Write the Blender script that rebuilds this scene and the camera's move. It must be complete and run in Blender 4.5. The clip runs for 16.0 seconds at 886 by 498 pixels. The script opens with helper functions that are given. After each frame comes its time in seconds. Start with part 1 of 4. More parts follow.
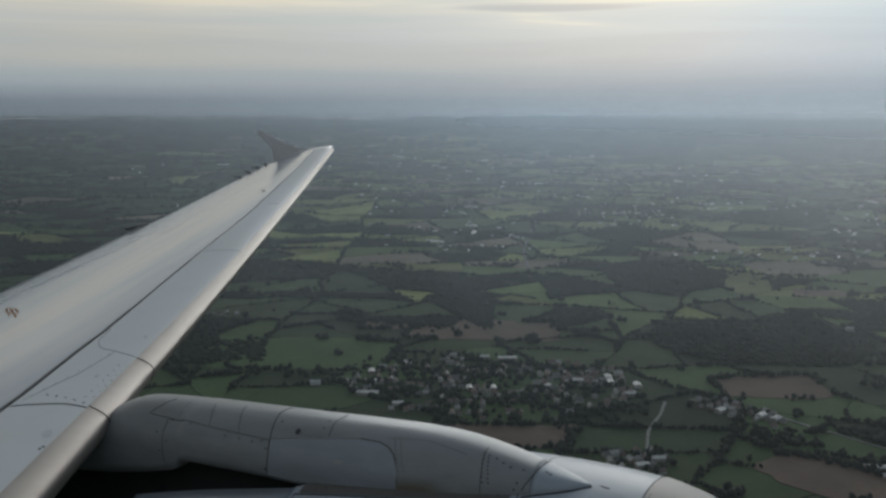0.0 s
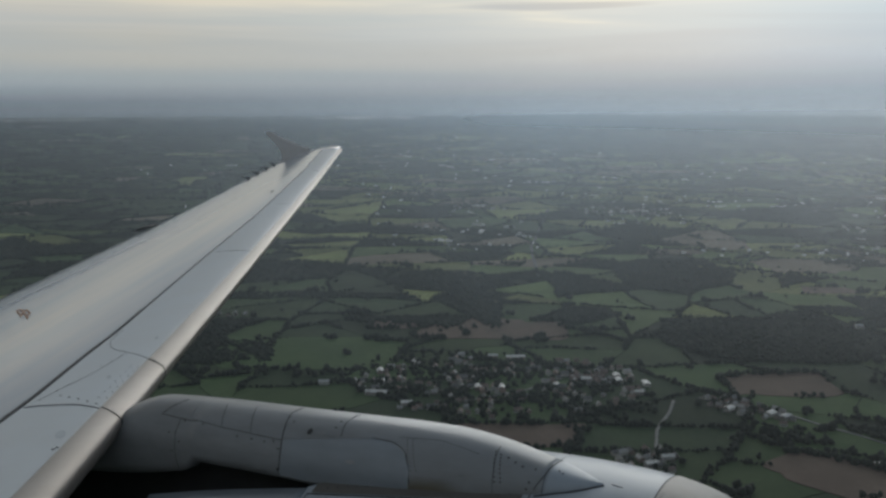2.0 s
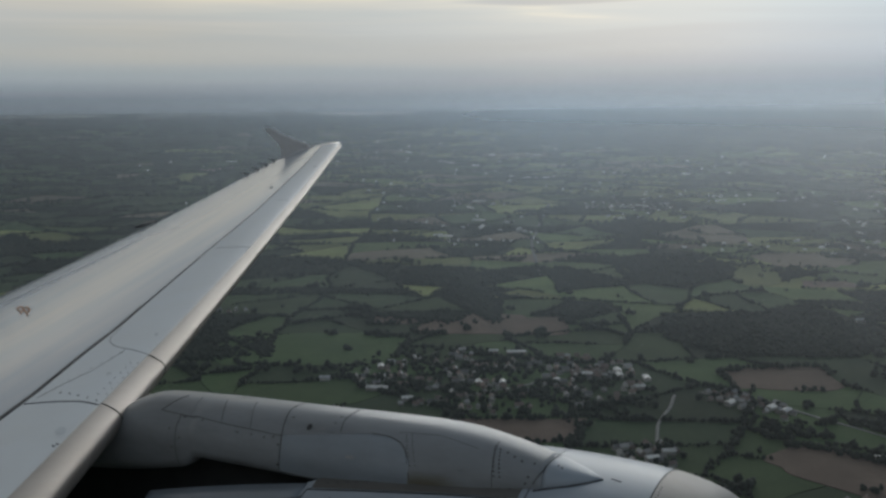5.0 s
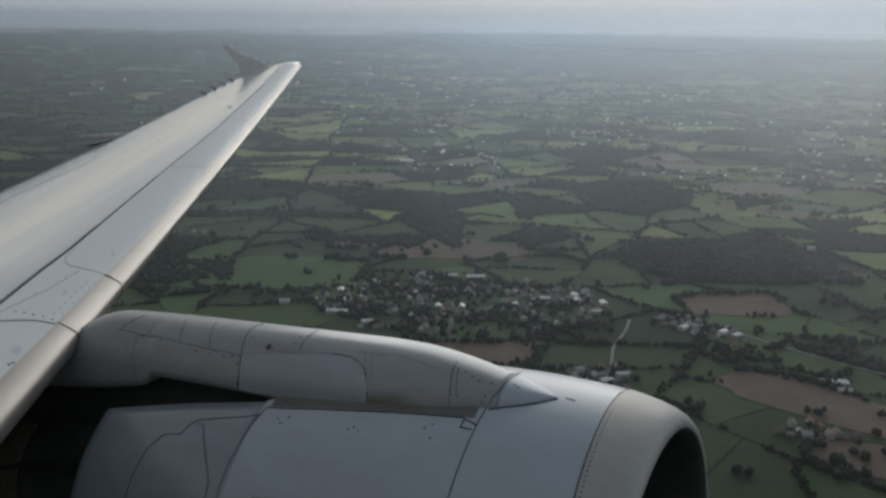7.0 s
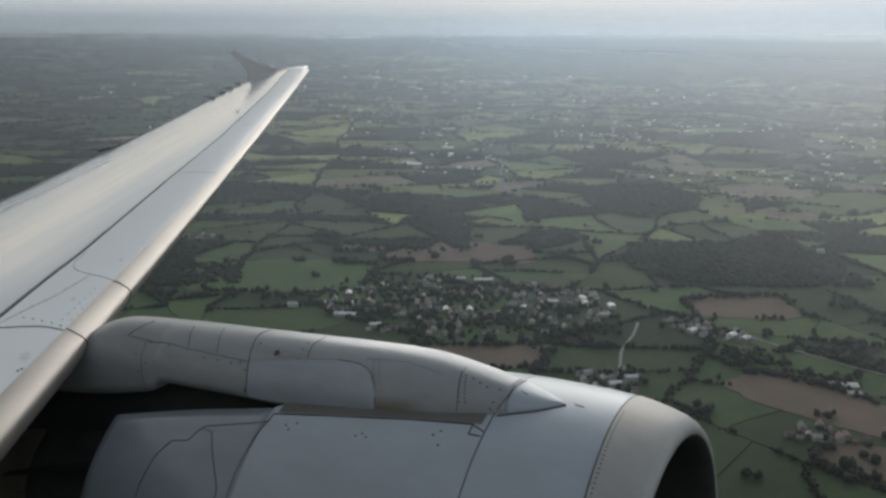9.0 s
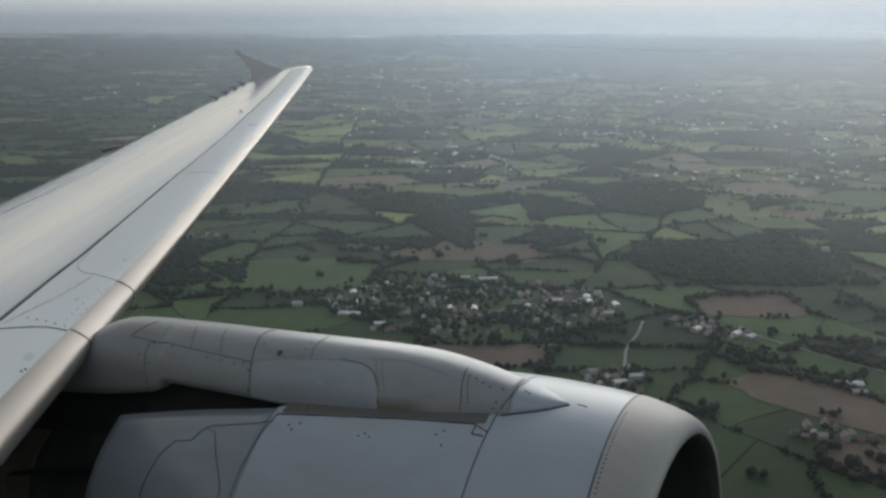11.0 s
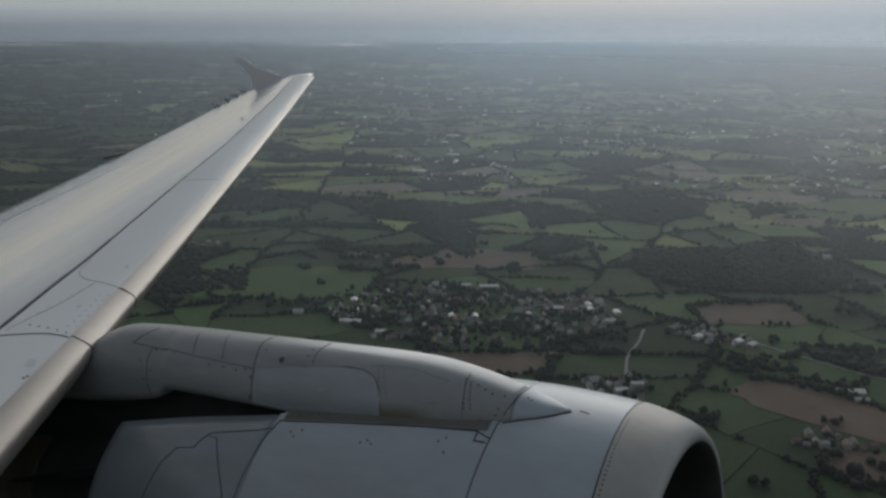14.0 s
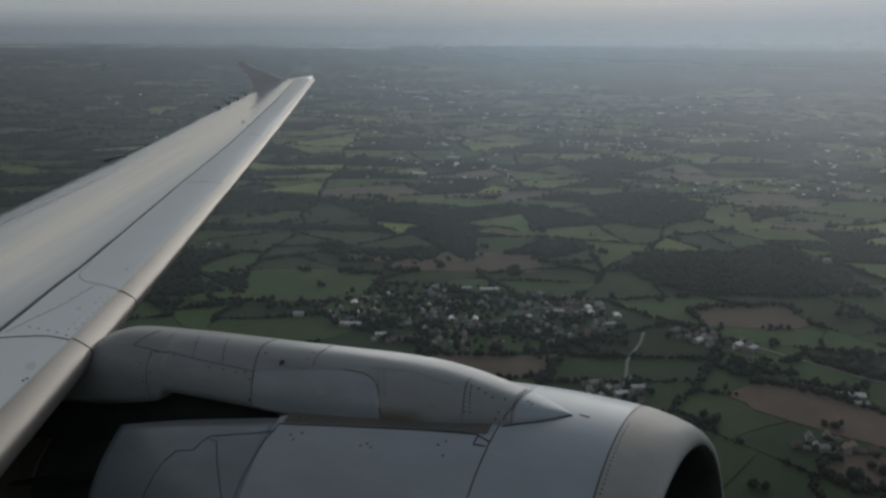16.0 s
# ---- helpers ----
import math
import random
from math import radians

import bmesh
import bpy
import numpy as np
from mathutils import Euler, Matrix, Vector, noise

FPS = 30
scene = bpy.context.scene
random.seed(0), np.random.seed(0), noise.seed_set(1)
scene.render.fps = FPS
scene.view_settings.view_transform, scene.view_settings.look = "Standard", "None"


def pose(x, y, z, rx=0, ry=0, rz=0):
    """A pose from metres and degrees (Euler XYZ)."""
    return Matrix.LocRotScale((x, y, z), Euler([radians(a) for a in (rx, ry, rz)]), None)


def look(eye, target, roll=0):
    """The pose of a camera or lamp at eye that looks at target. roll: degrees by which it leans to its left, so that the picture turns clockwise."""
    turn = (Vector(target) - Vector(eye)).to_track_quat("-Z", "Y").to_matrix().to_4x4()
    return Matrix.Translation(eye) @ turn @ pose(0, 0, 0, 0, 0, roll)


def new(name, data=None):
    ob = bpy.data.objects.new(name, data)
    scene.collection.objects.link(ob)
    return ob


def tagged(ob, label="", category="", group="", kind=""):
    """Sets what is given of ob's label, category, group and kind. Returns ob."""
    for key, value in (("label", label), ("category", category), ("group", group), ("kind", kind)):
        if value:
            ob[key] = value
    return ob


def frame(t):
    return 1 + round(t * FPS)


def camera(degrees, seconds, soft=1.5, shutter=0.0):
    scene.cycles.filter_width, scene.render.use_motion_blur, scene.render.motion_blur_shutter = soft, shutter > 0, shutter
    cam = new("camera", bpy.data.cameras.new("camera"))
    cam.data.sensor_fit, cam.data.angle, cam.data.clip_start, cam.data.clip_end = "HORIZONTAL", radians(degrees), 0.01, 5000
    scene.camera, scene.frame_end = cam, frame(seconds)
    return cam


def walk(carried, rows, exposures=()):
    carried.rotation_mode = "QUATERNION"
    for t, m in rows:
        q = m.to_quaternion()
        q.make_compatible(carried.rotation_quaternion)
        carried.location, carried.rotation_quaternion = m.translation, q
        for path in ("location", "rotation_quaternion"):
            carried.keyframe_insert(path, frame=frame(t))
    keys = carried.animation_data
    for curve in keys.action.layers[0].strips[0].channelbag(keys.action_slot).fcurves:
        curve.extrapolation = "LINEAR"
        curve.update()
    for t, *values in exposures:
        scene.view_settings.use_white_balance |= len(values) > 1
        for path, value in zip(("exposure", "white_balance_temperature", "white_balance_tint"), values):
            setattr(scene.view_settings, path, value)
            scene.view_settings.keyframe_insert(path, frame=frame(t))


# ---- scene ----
# The port wing, pylon and engine of an airliner seen from a cabin window, over hazy farmland.
# Aircraft axes: x forward, y outboard, z up, origin at the cabin window; then banked and set at EYE metres.
EYE = 350.0
AIR = Matrix.Translation((0, 0, EYE)) @ pose(0, 0, 0, -2.837, -2.519, 0.184)

# ---------------------------------------------------------------- camera
cam = camera(52.0, 16.0, soft=2.8)
# seconds, x, y, z, yaw, pitch, roll in aircraft axes
PATH = [
    (0.0, 0.006, -0.003, -0.001, 27.02, -5.52, -0.75),
    (0.5, 0.002, -0.006, -0.014, 27.02, -5.29, -0.71),
    (1.0, 0.000, -0.009, -0.004, 27.09, -5.53, -0.75),
    (1.5, 0.004, -0.010, -0.002, 27.14, -5.49, -0.77),
    (2.0, -0.007, -0.014, 0.002, 27.50, -5.56, -1.10),
    (2.5, -0.000, -0.017, 0.002, 27.46, -6.04, -1.05),
    (3.0, -0.000, -0.012, 0.004, 27.55, -6.02, -0.95),
    (3.5, 0.003, -0.016, 0.004, 27.75, -5.72, -1.32),
    (6.0, 0.003, -0.010, -0.005, 26.96, -6.35, -1.08),
    (6.5, 0.001, -0.007, -0.016, 25.94, -8.72, -0.78),
    (7.0, 0.004, -0.010, -0.013, 25.09, -10.63, -0.35),
    (7.5, -0.002, -0.011, -0.011, 25.12, -10.96, -0.18),
    (8.0, 0.001, -0.007, -0.006, 25.36, -10.65, -0.40),
    (8.5, 0.003, -0.003, 0.000, 25.49, -10.51, -0.47),
    (9.0, 0.000, 0.000, 0.000, 25.59, -10.43, -0.54),
    (11.5, 0.006, 0.008, 0.003, 25.92, -10.49, -0.77),
    (12.0, 0.005, 0.005, 0.002, 25.97, -10.34, -0.81),
    (12.5, 0.008, 0.007, 0.007, 25.99, -10.26, -0.92),
    (13.0, 0.007, 0.009, 0.000, 26.07, -10.13, -0.85),
    (13.5, 0.003, -0.000, 0.004, 25.93, -10.11, -0.73),
    (14.0, 0.001, 0.002, -0.002, 25.92, -10.00, -0.72),
    (14.5, 0.003, 0.002, 0.002, 25.96, -9.98, -0.88),
    (15.0, -0.000, 0.001, 0.003, 25.90, -9.94, -0.68),
    (15.5, 0.002, -0.003, 0.003, 25.94, -9.83, -0.62),
    (16.0, 0.000, 0.005, -0.001, 25.94, -9.82, -0.61),
]


def held(x, y, z, yaw, pitch, roll):
    return AIR @ pose(x, y, z, 90 + pitch, 0, yaw) @ pose(0, 0, 0, 0, 0, roll)


walk(cam, [(row[0], held(*row[1:])) for row in PATH],
     [(0, 0.12, 5850, 7), (3.7, 0.10, 5850, 7), (6, 0.14, 5900, 8), (6.5, 0.34, 5950, 8), (7.0, 0.52, 6000, 9), (7.5, 0.60, 6050, 9), (9.0, 0.82, 6100, 9), (11.3, 0.75, 6050, 9), (12.5, 0.6, 6000, 9), (14, 0.2, 6000, 9), (16, 0.0, 6000, 9)])

# ---------------------------------------------------------------- light
SUN_UP, SUN_TURN = radians(15), radians(12)      # height, and turn aft of abeam
sun_way = Vector((-math.sin(SUN_TURN) * math.cos(SUN_UP), math.cos(SUN_TURN) * math.cos(SUN_UP), math.sin(SUN_UP)))
sun = new("sun", bpy.data.lights.new("sun", "SUN"))
sun.data.energy, sun.data.angle, sun.data.color = 0.8, radians(46), (1.0, 0.94, 0.85)
sun.matrix_world = look(sun_way * 900 + Vector((0, 0, EYE)), (0, 0, EYE))


class Nodes:
    """Short hand for node trees."""

    def __init__(self, tree):
        self.tree = tree
        tree.nodes.clear()

    def add(self, kind, values=None, **props):
        node = self.tree.nodes.new("ShaderNode" + kind)
        if "operation" in props:
            node.operation = props["operation"]
        if "blend_type" in props:
            node.blend_type = props["blend_type"]
        for key, value in (values or {}).items():
            if isinstance(value, bpy.types.NodeSocket):
                self.tree.links.new(value, node.inputs[key])
            else:
                node.inputs[key].default_value = value
        return node

    def math(self, op, a, b=0.0):
        return self.add("Math", {0: a, 1: b}, operation=op).outputs[0]

    def ramp(self, fac, stops, mode="LINEAR"):
        node = self.add("ValToRGB", {0: fac})
        node.color_ramp.interpolation = mode
        for n, (at, colour) in enumerate(stops):
            e = node.color_ramp.elements[n] if n < 2 else node.color_ramp.elements.new(at)
            e.position, e.color = at, (*colour, 1) if len(colour) == 3 else colour
        return node.outputs[0]

    def noise(self, vector, scale, detail=4.0, rough=0.55, distort=0.0):
        return self.add("TexNoise", {"Vector": vector, "Scale": scale, "Detail": detail, "Roughness": rough, "Distortion": distort}).outputs[0]

    def mix(self, fac, a, b, blend="MIX"):
        return self.add("MixRGB", {0: fac, 1: a, 2: b}, blend_type=blend).outputs[0]


def grey(v):
    return (v, v, v, 1)


world = bpy.data.worlds.new("world")
scene.world = world
world.use_nodes = True
n = Nodes(world.node_tree)
way = n.add("TexCoord").outputs["Generated"]
sky = n.add("TexSky")
sky.sky_type, sky.sun_disc, sky.sun_elevation, sky.sun_rotation = "NISHITA", False, SUN_UP, -SUN_TURN
sky.air_density, sky.dust_density = 1.5, 4.0
split = n.add("SeparateXYZ", {0: way})
up = n.math("MAXIMUM", split.outputs[2], 0.0)
# a cloud deck at one height: the direction divided by its rise
low = n.math("ADD", up, 0.09)
deck = n.add("CombineXYZ", {0: n.math("DIVIDE", split.outputs[0], low), 1: n.math("DIVIDE", split.outputs[1], low), 2: 0.0}).outputs[0]
puffs = n.noise(deck, 0.75, 9.0, 0.56, 0.35)
bands = n.noise(n.add("Mapping", {0: deck, 3: (0.35, 1.1, 1.0)}).outputs[0], 0.55, 4.0, 0.5, 0.2)
cover = n.math("ADD", n.math("MULTIPLY", puffs, 0.62), n.math("MULTIPLY", bands, 0.38))
cloud = n.ramp(cover, [(0.36, (0.22, 0.265, 0.31)), (0.47, (0.36, 0.41, 0.45)), (0.54, (0.60, 0.60, 0.57)), (0.66, (0.88, 0.86, 0.80))])
toward = n.add("VectorMath", {0: way, 1: tuple(sun_way)}, operation="DOT_PRODUCT").outputs["Value"]
wide = n.math("POWER", n.math("MAXIMUM", toward, 0.0), 9.0)
tight = n.math("POWER", n.math("MAXIMUM", toward, 0.0), 90.0)
glow = n.mix(1.0, n.mix(wide, grey(0.0), (0.34, 0.32, 0.27, 1)), n.mix(tight, grey(0.0), (0.40, 0.37, 0.32, 1)), "ADD")
# the deck is thick overhead and away from the sun
thick = n.ramp(up, [(0.0, grey(1.0)), (0.30, grey(0.95)), (0.5, grey(0.5)), (1.0, grey(0.36))])
away = n.add("MapRange", {0: toward, 1: -0.6, 2: 0.6, 3: 0.72, 4: 1.0}).outputs[0]
warmth = n.ramp(n.add("MapRange", {0: split.outputs[0], 1: -0.85, 2: 0.15}).outputs[0], [(0.0, (1.0, 0.92, 0.84)), (0.55, (0.98, 0.97, 0.96)), (1.0, (0.90, 0.97, 1.04))])
sheets = n.noise(n.add("CombineXYZ", {0: n.math("MULTIPLY", split.outputs[0], 1.3), 1: n.math("MULTIPLY", split.outputs[2], 24.0), 2: 2.7}).outputs[0], 1.0, 3.0, 0.5, 0.4)
cloud = n.mix(1.0, cloud, n.ramp(sheets, [(0.38, (0.74, 0.82, 0.92)), (0.5, (1.0, 1.0, 0.99)), (0.62, (1.32, 1.18, 1.04))]), "MULTIPLY")
clouds = n.mix(1.0, n.mix(1.0, n.mix(1.0, n.mix(1.0, cloud, warmth, "MULTIPLY"), thick, "MULTIPLY"), n.add("CombineXYZ", {0: away, 1: away, 2: away}).outputs[0], "MULTIPLY"), glow, "ADD")
# haze along the horizon, bluish and darker, paler towards the sun, under streaks of thin cloud
streaks = n.noise(n.add("CombineXYZ", {0: n.math("MULTIPLY", split.outputs[0], 2.2), 1: n.math("MULTIPLY", split.outputs[2], 34.0), 2: 0.4}).outputs[0], 1.0, 5.0, 0.55, 0.6)
level = n.math("ADD", up, n.math("MULTIPLY", n.math("MULTIPLY", n.math("SUBTRACT", streaks, 0.5), 0.09), n.ramp(up, [(0.0, grey(0.0)), (0.06, grey(1.0))], "EASE")))
dull = n.ramp(level, [(0.0, (0.195, 0.215, 0.235)), (0.010, (0.28, 0.29, 0.30)), (0.022, (0.355, 0.362, 0.352)), (0.055, (0.405, 0.400, 0.372)), (0.085, (0.475, 0.450, 0.405)), (0.115, (0.600, 0.545, 0.450)), (0.16, (0.70, 0.64, 0.53))], "EASE")
pale = n.ramp(level, [(0.0, (0.275, 0.33, 0.37)), (0.018, (0.31, 0.365, 0.41)), (0.035, (0.355, 0.415, 0.465)), (0.055, (0.39, 0.46, 0.515)), (0.085, (0.430, 0.515, 0.565)), (0.100, (0.47, 0.54, 0.575)), (0.112, (0.66, 0.66, 0.60)), (0.16, (0.68, 0.67, 0.62))], "EASE")
aside = n.add("MapRange", {0: split.outputs[0], 1: -0.70, 2: -0.12, 3: 0.0, 4: 1.0}).outputs[0]
banks = n.mix(aside, dull, pale)
tints = n.noise(n.add("CombineXYZ", {0: n.math("MULTIPLY", split.outputs[0], 1.6), 1: n.math("MULTIPLY", split.outputs[2], 30.0), 2: 5.3}).outputs[0], 1.0, 3.0, 0.5, 0.5)
banks = n.mix(n.add("MapRange", {0: aside, 3: 1.0, 4: 0.35}).outputs[0], banks, n.ramp(tints, [(0.34, (0.90, 0.94, 0.95)), (0.5, (0.98, 0.98, 0.97)), (0.66, (1.09, 1.04, 0.97))]), "MULTIPLY")
# one long grey cloud high over the haze
cx = n.math("DIVIDE", n.math("ADD", split.outputs[0], 0.35), 0.115)
cz = n.math("DIVIDE", n.math("SUBTRACT", n.math("ADD", split.outputs[2], n.math("MULTIPLY", n.math("SUBTRACT", streaks, 0.5), 0.012)), 0.100), 0.0055)
lens_cloud = n.ramp(n.math("ADD", n.math("MULTIPLY", cx, cx), n.math("MULTIPLY", cz, cz)), [(0.1, grey(1.0)), (1.0, grey(0.0))], "EASE")
glare = n.mix(n.math("MULTIPLY", lens_cloud, 0.75), banks, (0.31, 0.35, 0.39, 1))
clear = n.ramp(up, [(0.0, grey(0.0)), (0.12, grey(0.0)), (0.22, grey(0.9)), (0.3, grey(1.0))], "EASE")
air = n.mix(clear, glare, clouds)
both = n.mix(1.0, air, n.mix(1.0, sky.outputs[0], grey(0.004), "MULTIPLY"), "ADD")
back = n.add("Background", {0: both, 1: 1.0})
n.tree.links.new(back.outputs[0], n.add("OutputWorld").inputs[0])

# ---------------------------------------------------------------- materials


def material(name):
    m = bpy.data.materials.new(name)
    m.use_nodes = True
    return m, Nodes(m.node_tree)


def finish(nodes, shader):
    nodes.tree.links.new(shader, nodes.add("OutputMaterial").inputs[0])


def painted(name, colour, rough, metal=0.0, grime=0.25, grain=3.0, streak=(1, 1, 1), coat=0.0, bump=0.02, stain=None, spec=0.5):
    """Aircraft skin: two scales of dirt, uneven gloss and slight waves."""
    m, k = material(name)
    at = k.add("TexCoord").outputs["Object"]
    drawn = k.add("Mapping", {0: at, 3: streak}).outputs[0]
    big, small = k.noise(drawn, grain * 0.35, 4.0), k.noise(drawn, grain * 5, 6.0, 0.65)
    dirt_sheen = k.math("ADD", k.math("MULTIPLY", big, 0.65), k.math("MULTIPLY", small, 0.35))
    dark = tuple(c * (1 - grime) * f for c, f in zip(colour, (1.0, 0.98, 0.94)))
    paint = k.ramp(dirt_sheen, [(0.34, dark), (0.62, colour)])
    if stain:
        centre, size, tone = stain
        near = k.add("VectorMath", {0: k.add("VectorMath", {0: at, 1: centre}, operation="SUBTRACT").outputs[0], 1: size}, operation="DIVIDE").outputs[0]
        far = k.add("VectorMath", {0: near}, operation="LENGTH").outputs["Value"]
        spread = k.ramp(k.math("ADD", far, k.math("MULTIPLY", small, 0.5)), [(0.45, (0.85,) * 3), (1.3, (0.0,) * 3)])
        paint = k.mix(spread, paint, (*tone, 1))
    gloss = k.ramp(small, [(0.3, grey(rough * 0.9)[:3]), (0.7, grey(min(1, rough * 1.15))[:3])])
    wave = k.add("Bump", {"Strength": bump, "Distance": 0.02, "Height": k.noise(at, 1.6, 3.0)}).outputs[0]
    b = k.add("BsdfPrincipled", {"Base Color": paint, "Roughness": gloss, "Metallic": metal, "Normal": wave, "Specular IOR Level": spec, "Coat Weight": coat, "Coat Roughness": 0.15})
    finish(k, b.outputs[0])
    return m


def plain(name, colour, rough=0.7, metal=0.0, spread=0.2, grain=8.0):
    m, k = material(name)
    at = k.add("TexCoord").outputs["Object"]
    dirt_sheen = k.noise(at, grain, 6.0, 0.6)
    paint = k.ramp(dirt_sheen, [(0.3, tuple(c * (1 - spread) for c in colour)), (0.7, tuple(min(1, c * (1 + spread)) for c in colour))])
    b = k.add("BsdfPrincipled", {"Base Color": paint, "Roughness": rough, "Metallic": metal})
    finish(k, b.outputs[0])
    return m


SKIN = painted("fuselage_paint", (0.46, 0.47, 0.48), 0.35, 0.0, 0.1, 1.0)
# near black so that the unseen belly throws little light back
BELLY = painted("belly_shade_paint", (0.06, 0.065, 0.075), 0.5, 0.0, 0.2, 1.0)
LINER = plain("cabin_liner", (0.35, 0.34, 0.32), 0.7, 0.0, 0.05)


def swept(name, cool, warm, rough):
    """Wing skin: faint warm and blue-grey streaks drawn out along the span, sky reflections put into the paint."""
    m, k = material(name)
    at = k.add("TexCoord").outputs["Object"]
    p = k.add("SeparateXYZ", {0: at})
    chord = k.math("ADD", p.outputs[0], k.math("MULTIPLY", p.outputs[1], 0.40))
    lines = k.add("CombineXYZ", {0: k.math("MULTIPLY", chord, 2.4), 1: k.math("MULTIPLY", p.outputs[1], 0.16), 2: 0.0}).outputs[0]
    fine = k.add("CombineXYZ", {0: k.math("MULTIPLY", chord, 9.0), 1: k.math("MULTIPLY", p.outputs[1], 0.7), 2: 4.0}).outputs[0]
    # sky sheen on the wing, put into the paint as streaks
    dirt_sheen = k.math("ADD", k.math("MULTIPLY", k.noise(lines, 1.0, 3.0, 0.5), 0.75), k.math("MULTIPLY", k.noise(fine, 1.0, 4.0, 0.6), 0.25))
    paint = k.ramp(dirt_sheen, [(0.36, cool), (0.62, warm)])
    small = k.noise(at, 6.0, 4.0, 0.6)
    gloss = k.ramp(small, [(0.3, (rough * 0.98,) * 3), (0.7, (rough * 1.03,) * 3)])
    finish(k, k.add("BsdfPrincipled", {"Base Color": paint, "Roughness": gloss, "Metallic": 0.1, "Coat Weight": 0.0}).outputs[0])
    return m


WING = swept("wing_paint", (0.29, 0.335, 0.40), (0.40, 0.405, 0.42), 0.17)
SLAT = painted("slat_paint", (0.63, 0.648, 0.67), 0.45, 0.0, 0.08, 1.2, (1, 0.3, 1), 0.0, 0.002, spec=0.2)
BARE = painted("bare_aluminium", (0.35, 0.315, 0.29), 0.42, 0.5, 0.25, 3.0, (1, 0.4, 1))
FENCE = painted("fence_paint", (0.53, 0.53, 0.55), 0.4, 0.1, 0.2, 2.0)
COWL = painted("cowl_paint", (0.36, 0.395, 0.445), 0.33, 0.05, 0.2, 1.6, (0.4, 1, 1), 0.0, 0.008, spec=0.2)
# cowl paint darkened for the wing's shade on the rear cowl
COWL_SHADED = painted("shaded_cowl_paint", (0.26, 0.287, 0.325), 0.22, 0.1, 0.25, 1.6, (0.4, 1, 1), 0.0, 0.008, spec=0.4)
LIP = painted("inlet_lip_metal", (0.36, 0.345, 0.33), 0.5, 0.25, 0.25, 3.0, (0.7, 1, 1), spec=0.2)
PYLON = painted("pylon_paint", (0.28, 0.29, 0.305), 0.30, 0.1, 0.35, 2.4, (0.35, 1, 1), 0.0, 0.008, ((-2.1, 3.80, -1.625), (0.36, 0.2, 0.095), (0.16, 0.14, 0.10)), spec=0.18)
PANEL = painted("panel_paint", (0.29, 0.32, 0.36), 0.22, 0.1, 0.25, 2.4, (0.5, 1, 1), 0.0, 0.008)
STRIP = painted("strip_paint", (0.13, 0.124, 0.115), 0.5, 0.1, 0.4, 6.0, (0.5, 1, 1))
SEAL = plain("sealant", (0.05, 0.05, 0.052), 0.7)
FAINT = plain("panel_joint", (0.25, 0.255, 0.265), 0.5)
SPLICE = plain("filled_joint", (0.47, 0.485, 0.50), 0.4, 0.0)
# near black for recesses, their shade put into the colour; also the hatch
DARK = plain("recess_shade_and_hatch", (0.026, 0.027, 0.027), 0.95)
# dark metal; on the inlet lining it also carries shade
DARK_METAL = plain("dark_metal_and_shade", (0.05, 0.048, 0.046), 0.7, 0.2)
SCORCHED = plain("scorched_metal", (0.14, 0.11, 0.09), 0.5, 0.4)
BOLT = plain("fastener_steel", (0.065, 0.063, 0.062), 0.5, 0.3)
ORANGE = plain("rusty_orange_paint", (0.26, 0.11, 0.045), 0.6)


def land(name, a, b, scale=0.02, rows=0.0, turn=0.0, object_vary=0.35):
    """Field ground: mottled colour, drilled rows and a shade of its own for each field."""
    m, k = material(name)
    at = k.add("NewGeometry").outputs["Position"]
    own = k.add("ObjectInfo").outputs["Random"]
    isle = k.add("NewGeometry").outputs["Random Per Island"]
    own = k.math("FRACT", k.math("ADD", own, isle))
    mottle = k.math("ADD", k.math("MULTIPLY", k.noise(at, scale, 5.0, 0.6), 0.6), k.math("MULTIPLY", k.noise(at, scale * 9, 4.0, 0.7), 0.4))
    tone = k.ramp(mottle, [(0.36, a), (0.64, b)])
    if rows:
        lines = k.add("TexWave", {"Vector": k.add("Mapping", {0: at, 2: (0, 0, turn)}).outputs[0], "Scale": rows, "Distortion": 2.0, "Detail": 2.0}).outputs[1]
        tone = k.mix(k.math("MULTIPLY", lines, 0.16), tone, grey(0.03))
    broad = k.add("MapRange", {0: k.noise(at, 0.0035, 3.0, 0.6), 1: 0.3, 2: 0.7, 3: 0.75, 4: 1.25}).outputs[0]
    shade = k.math("MULTIPLY", broad, k.math("ADD", k.math("MULTIPLY", own, object_vary * 2), 1 - object_vary))
    tone = k.mix(1.0, tone, k.add("CombineXYZ", {0: shade, 1: shade, 2: shade}).outputs[0], "MULTIPLY")
    finish(k, k.add("BsdfPrincipled", {"Base Color": tone, "Roughness": 0.9, "Specular IOR Level": 0.1}).outputs[0])
    return m


SOIL = land("countryside", (0.022, 0.036, 0.018), (0.036, 0.050, 0.026), 0.01)
PASTURE = land("pasture", (0.034, 0.062, 0.022), (0.056, 0.086, 0.032), 0.012)
# dark crop, also the colour given to country under cloud
DEEP = land("dark_crop_and_shade", (0.022, 0.043, 0.017), (0.036, 0.060, 0.023), 0.015, 0.12, 0.6)
# sunlight on the country further off is put into these paler colours
MEADOW = land("pale_sunlit_meadow", (0.125, 0.150, 0.050), (0.185, 0.205, 0.075), 0.01)
GRASS = land("bright_sunlit_grass", (0.070, 0.108, 0.034), (0.100, 0.140, 0.048), 0.012)
STUBBLE = land("stubble", (0.135, 0.115, 0.084), (0.18, 0.152, 0.112), 0.02, 0.15, 0.3, 0.2)
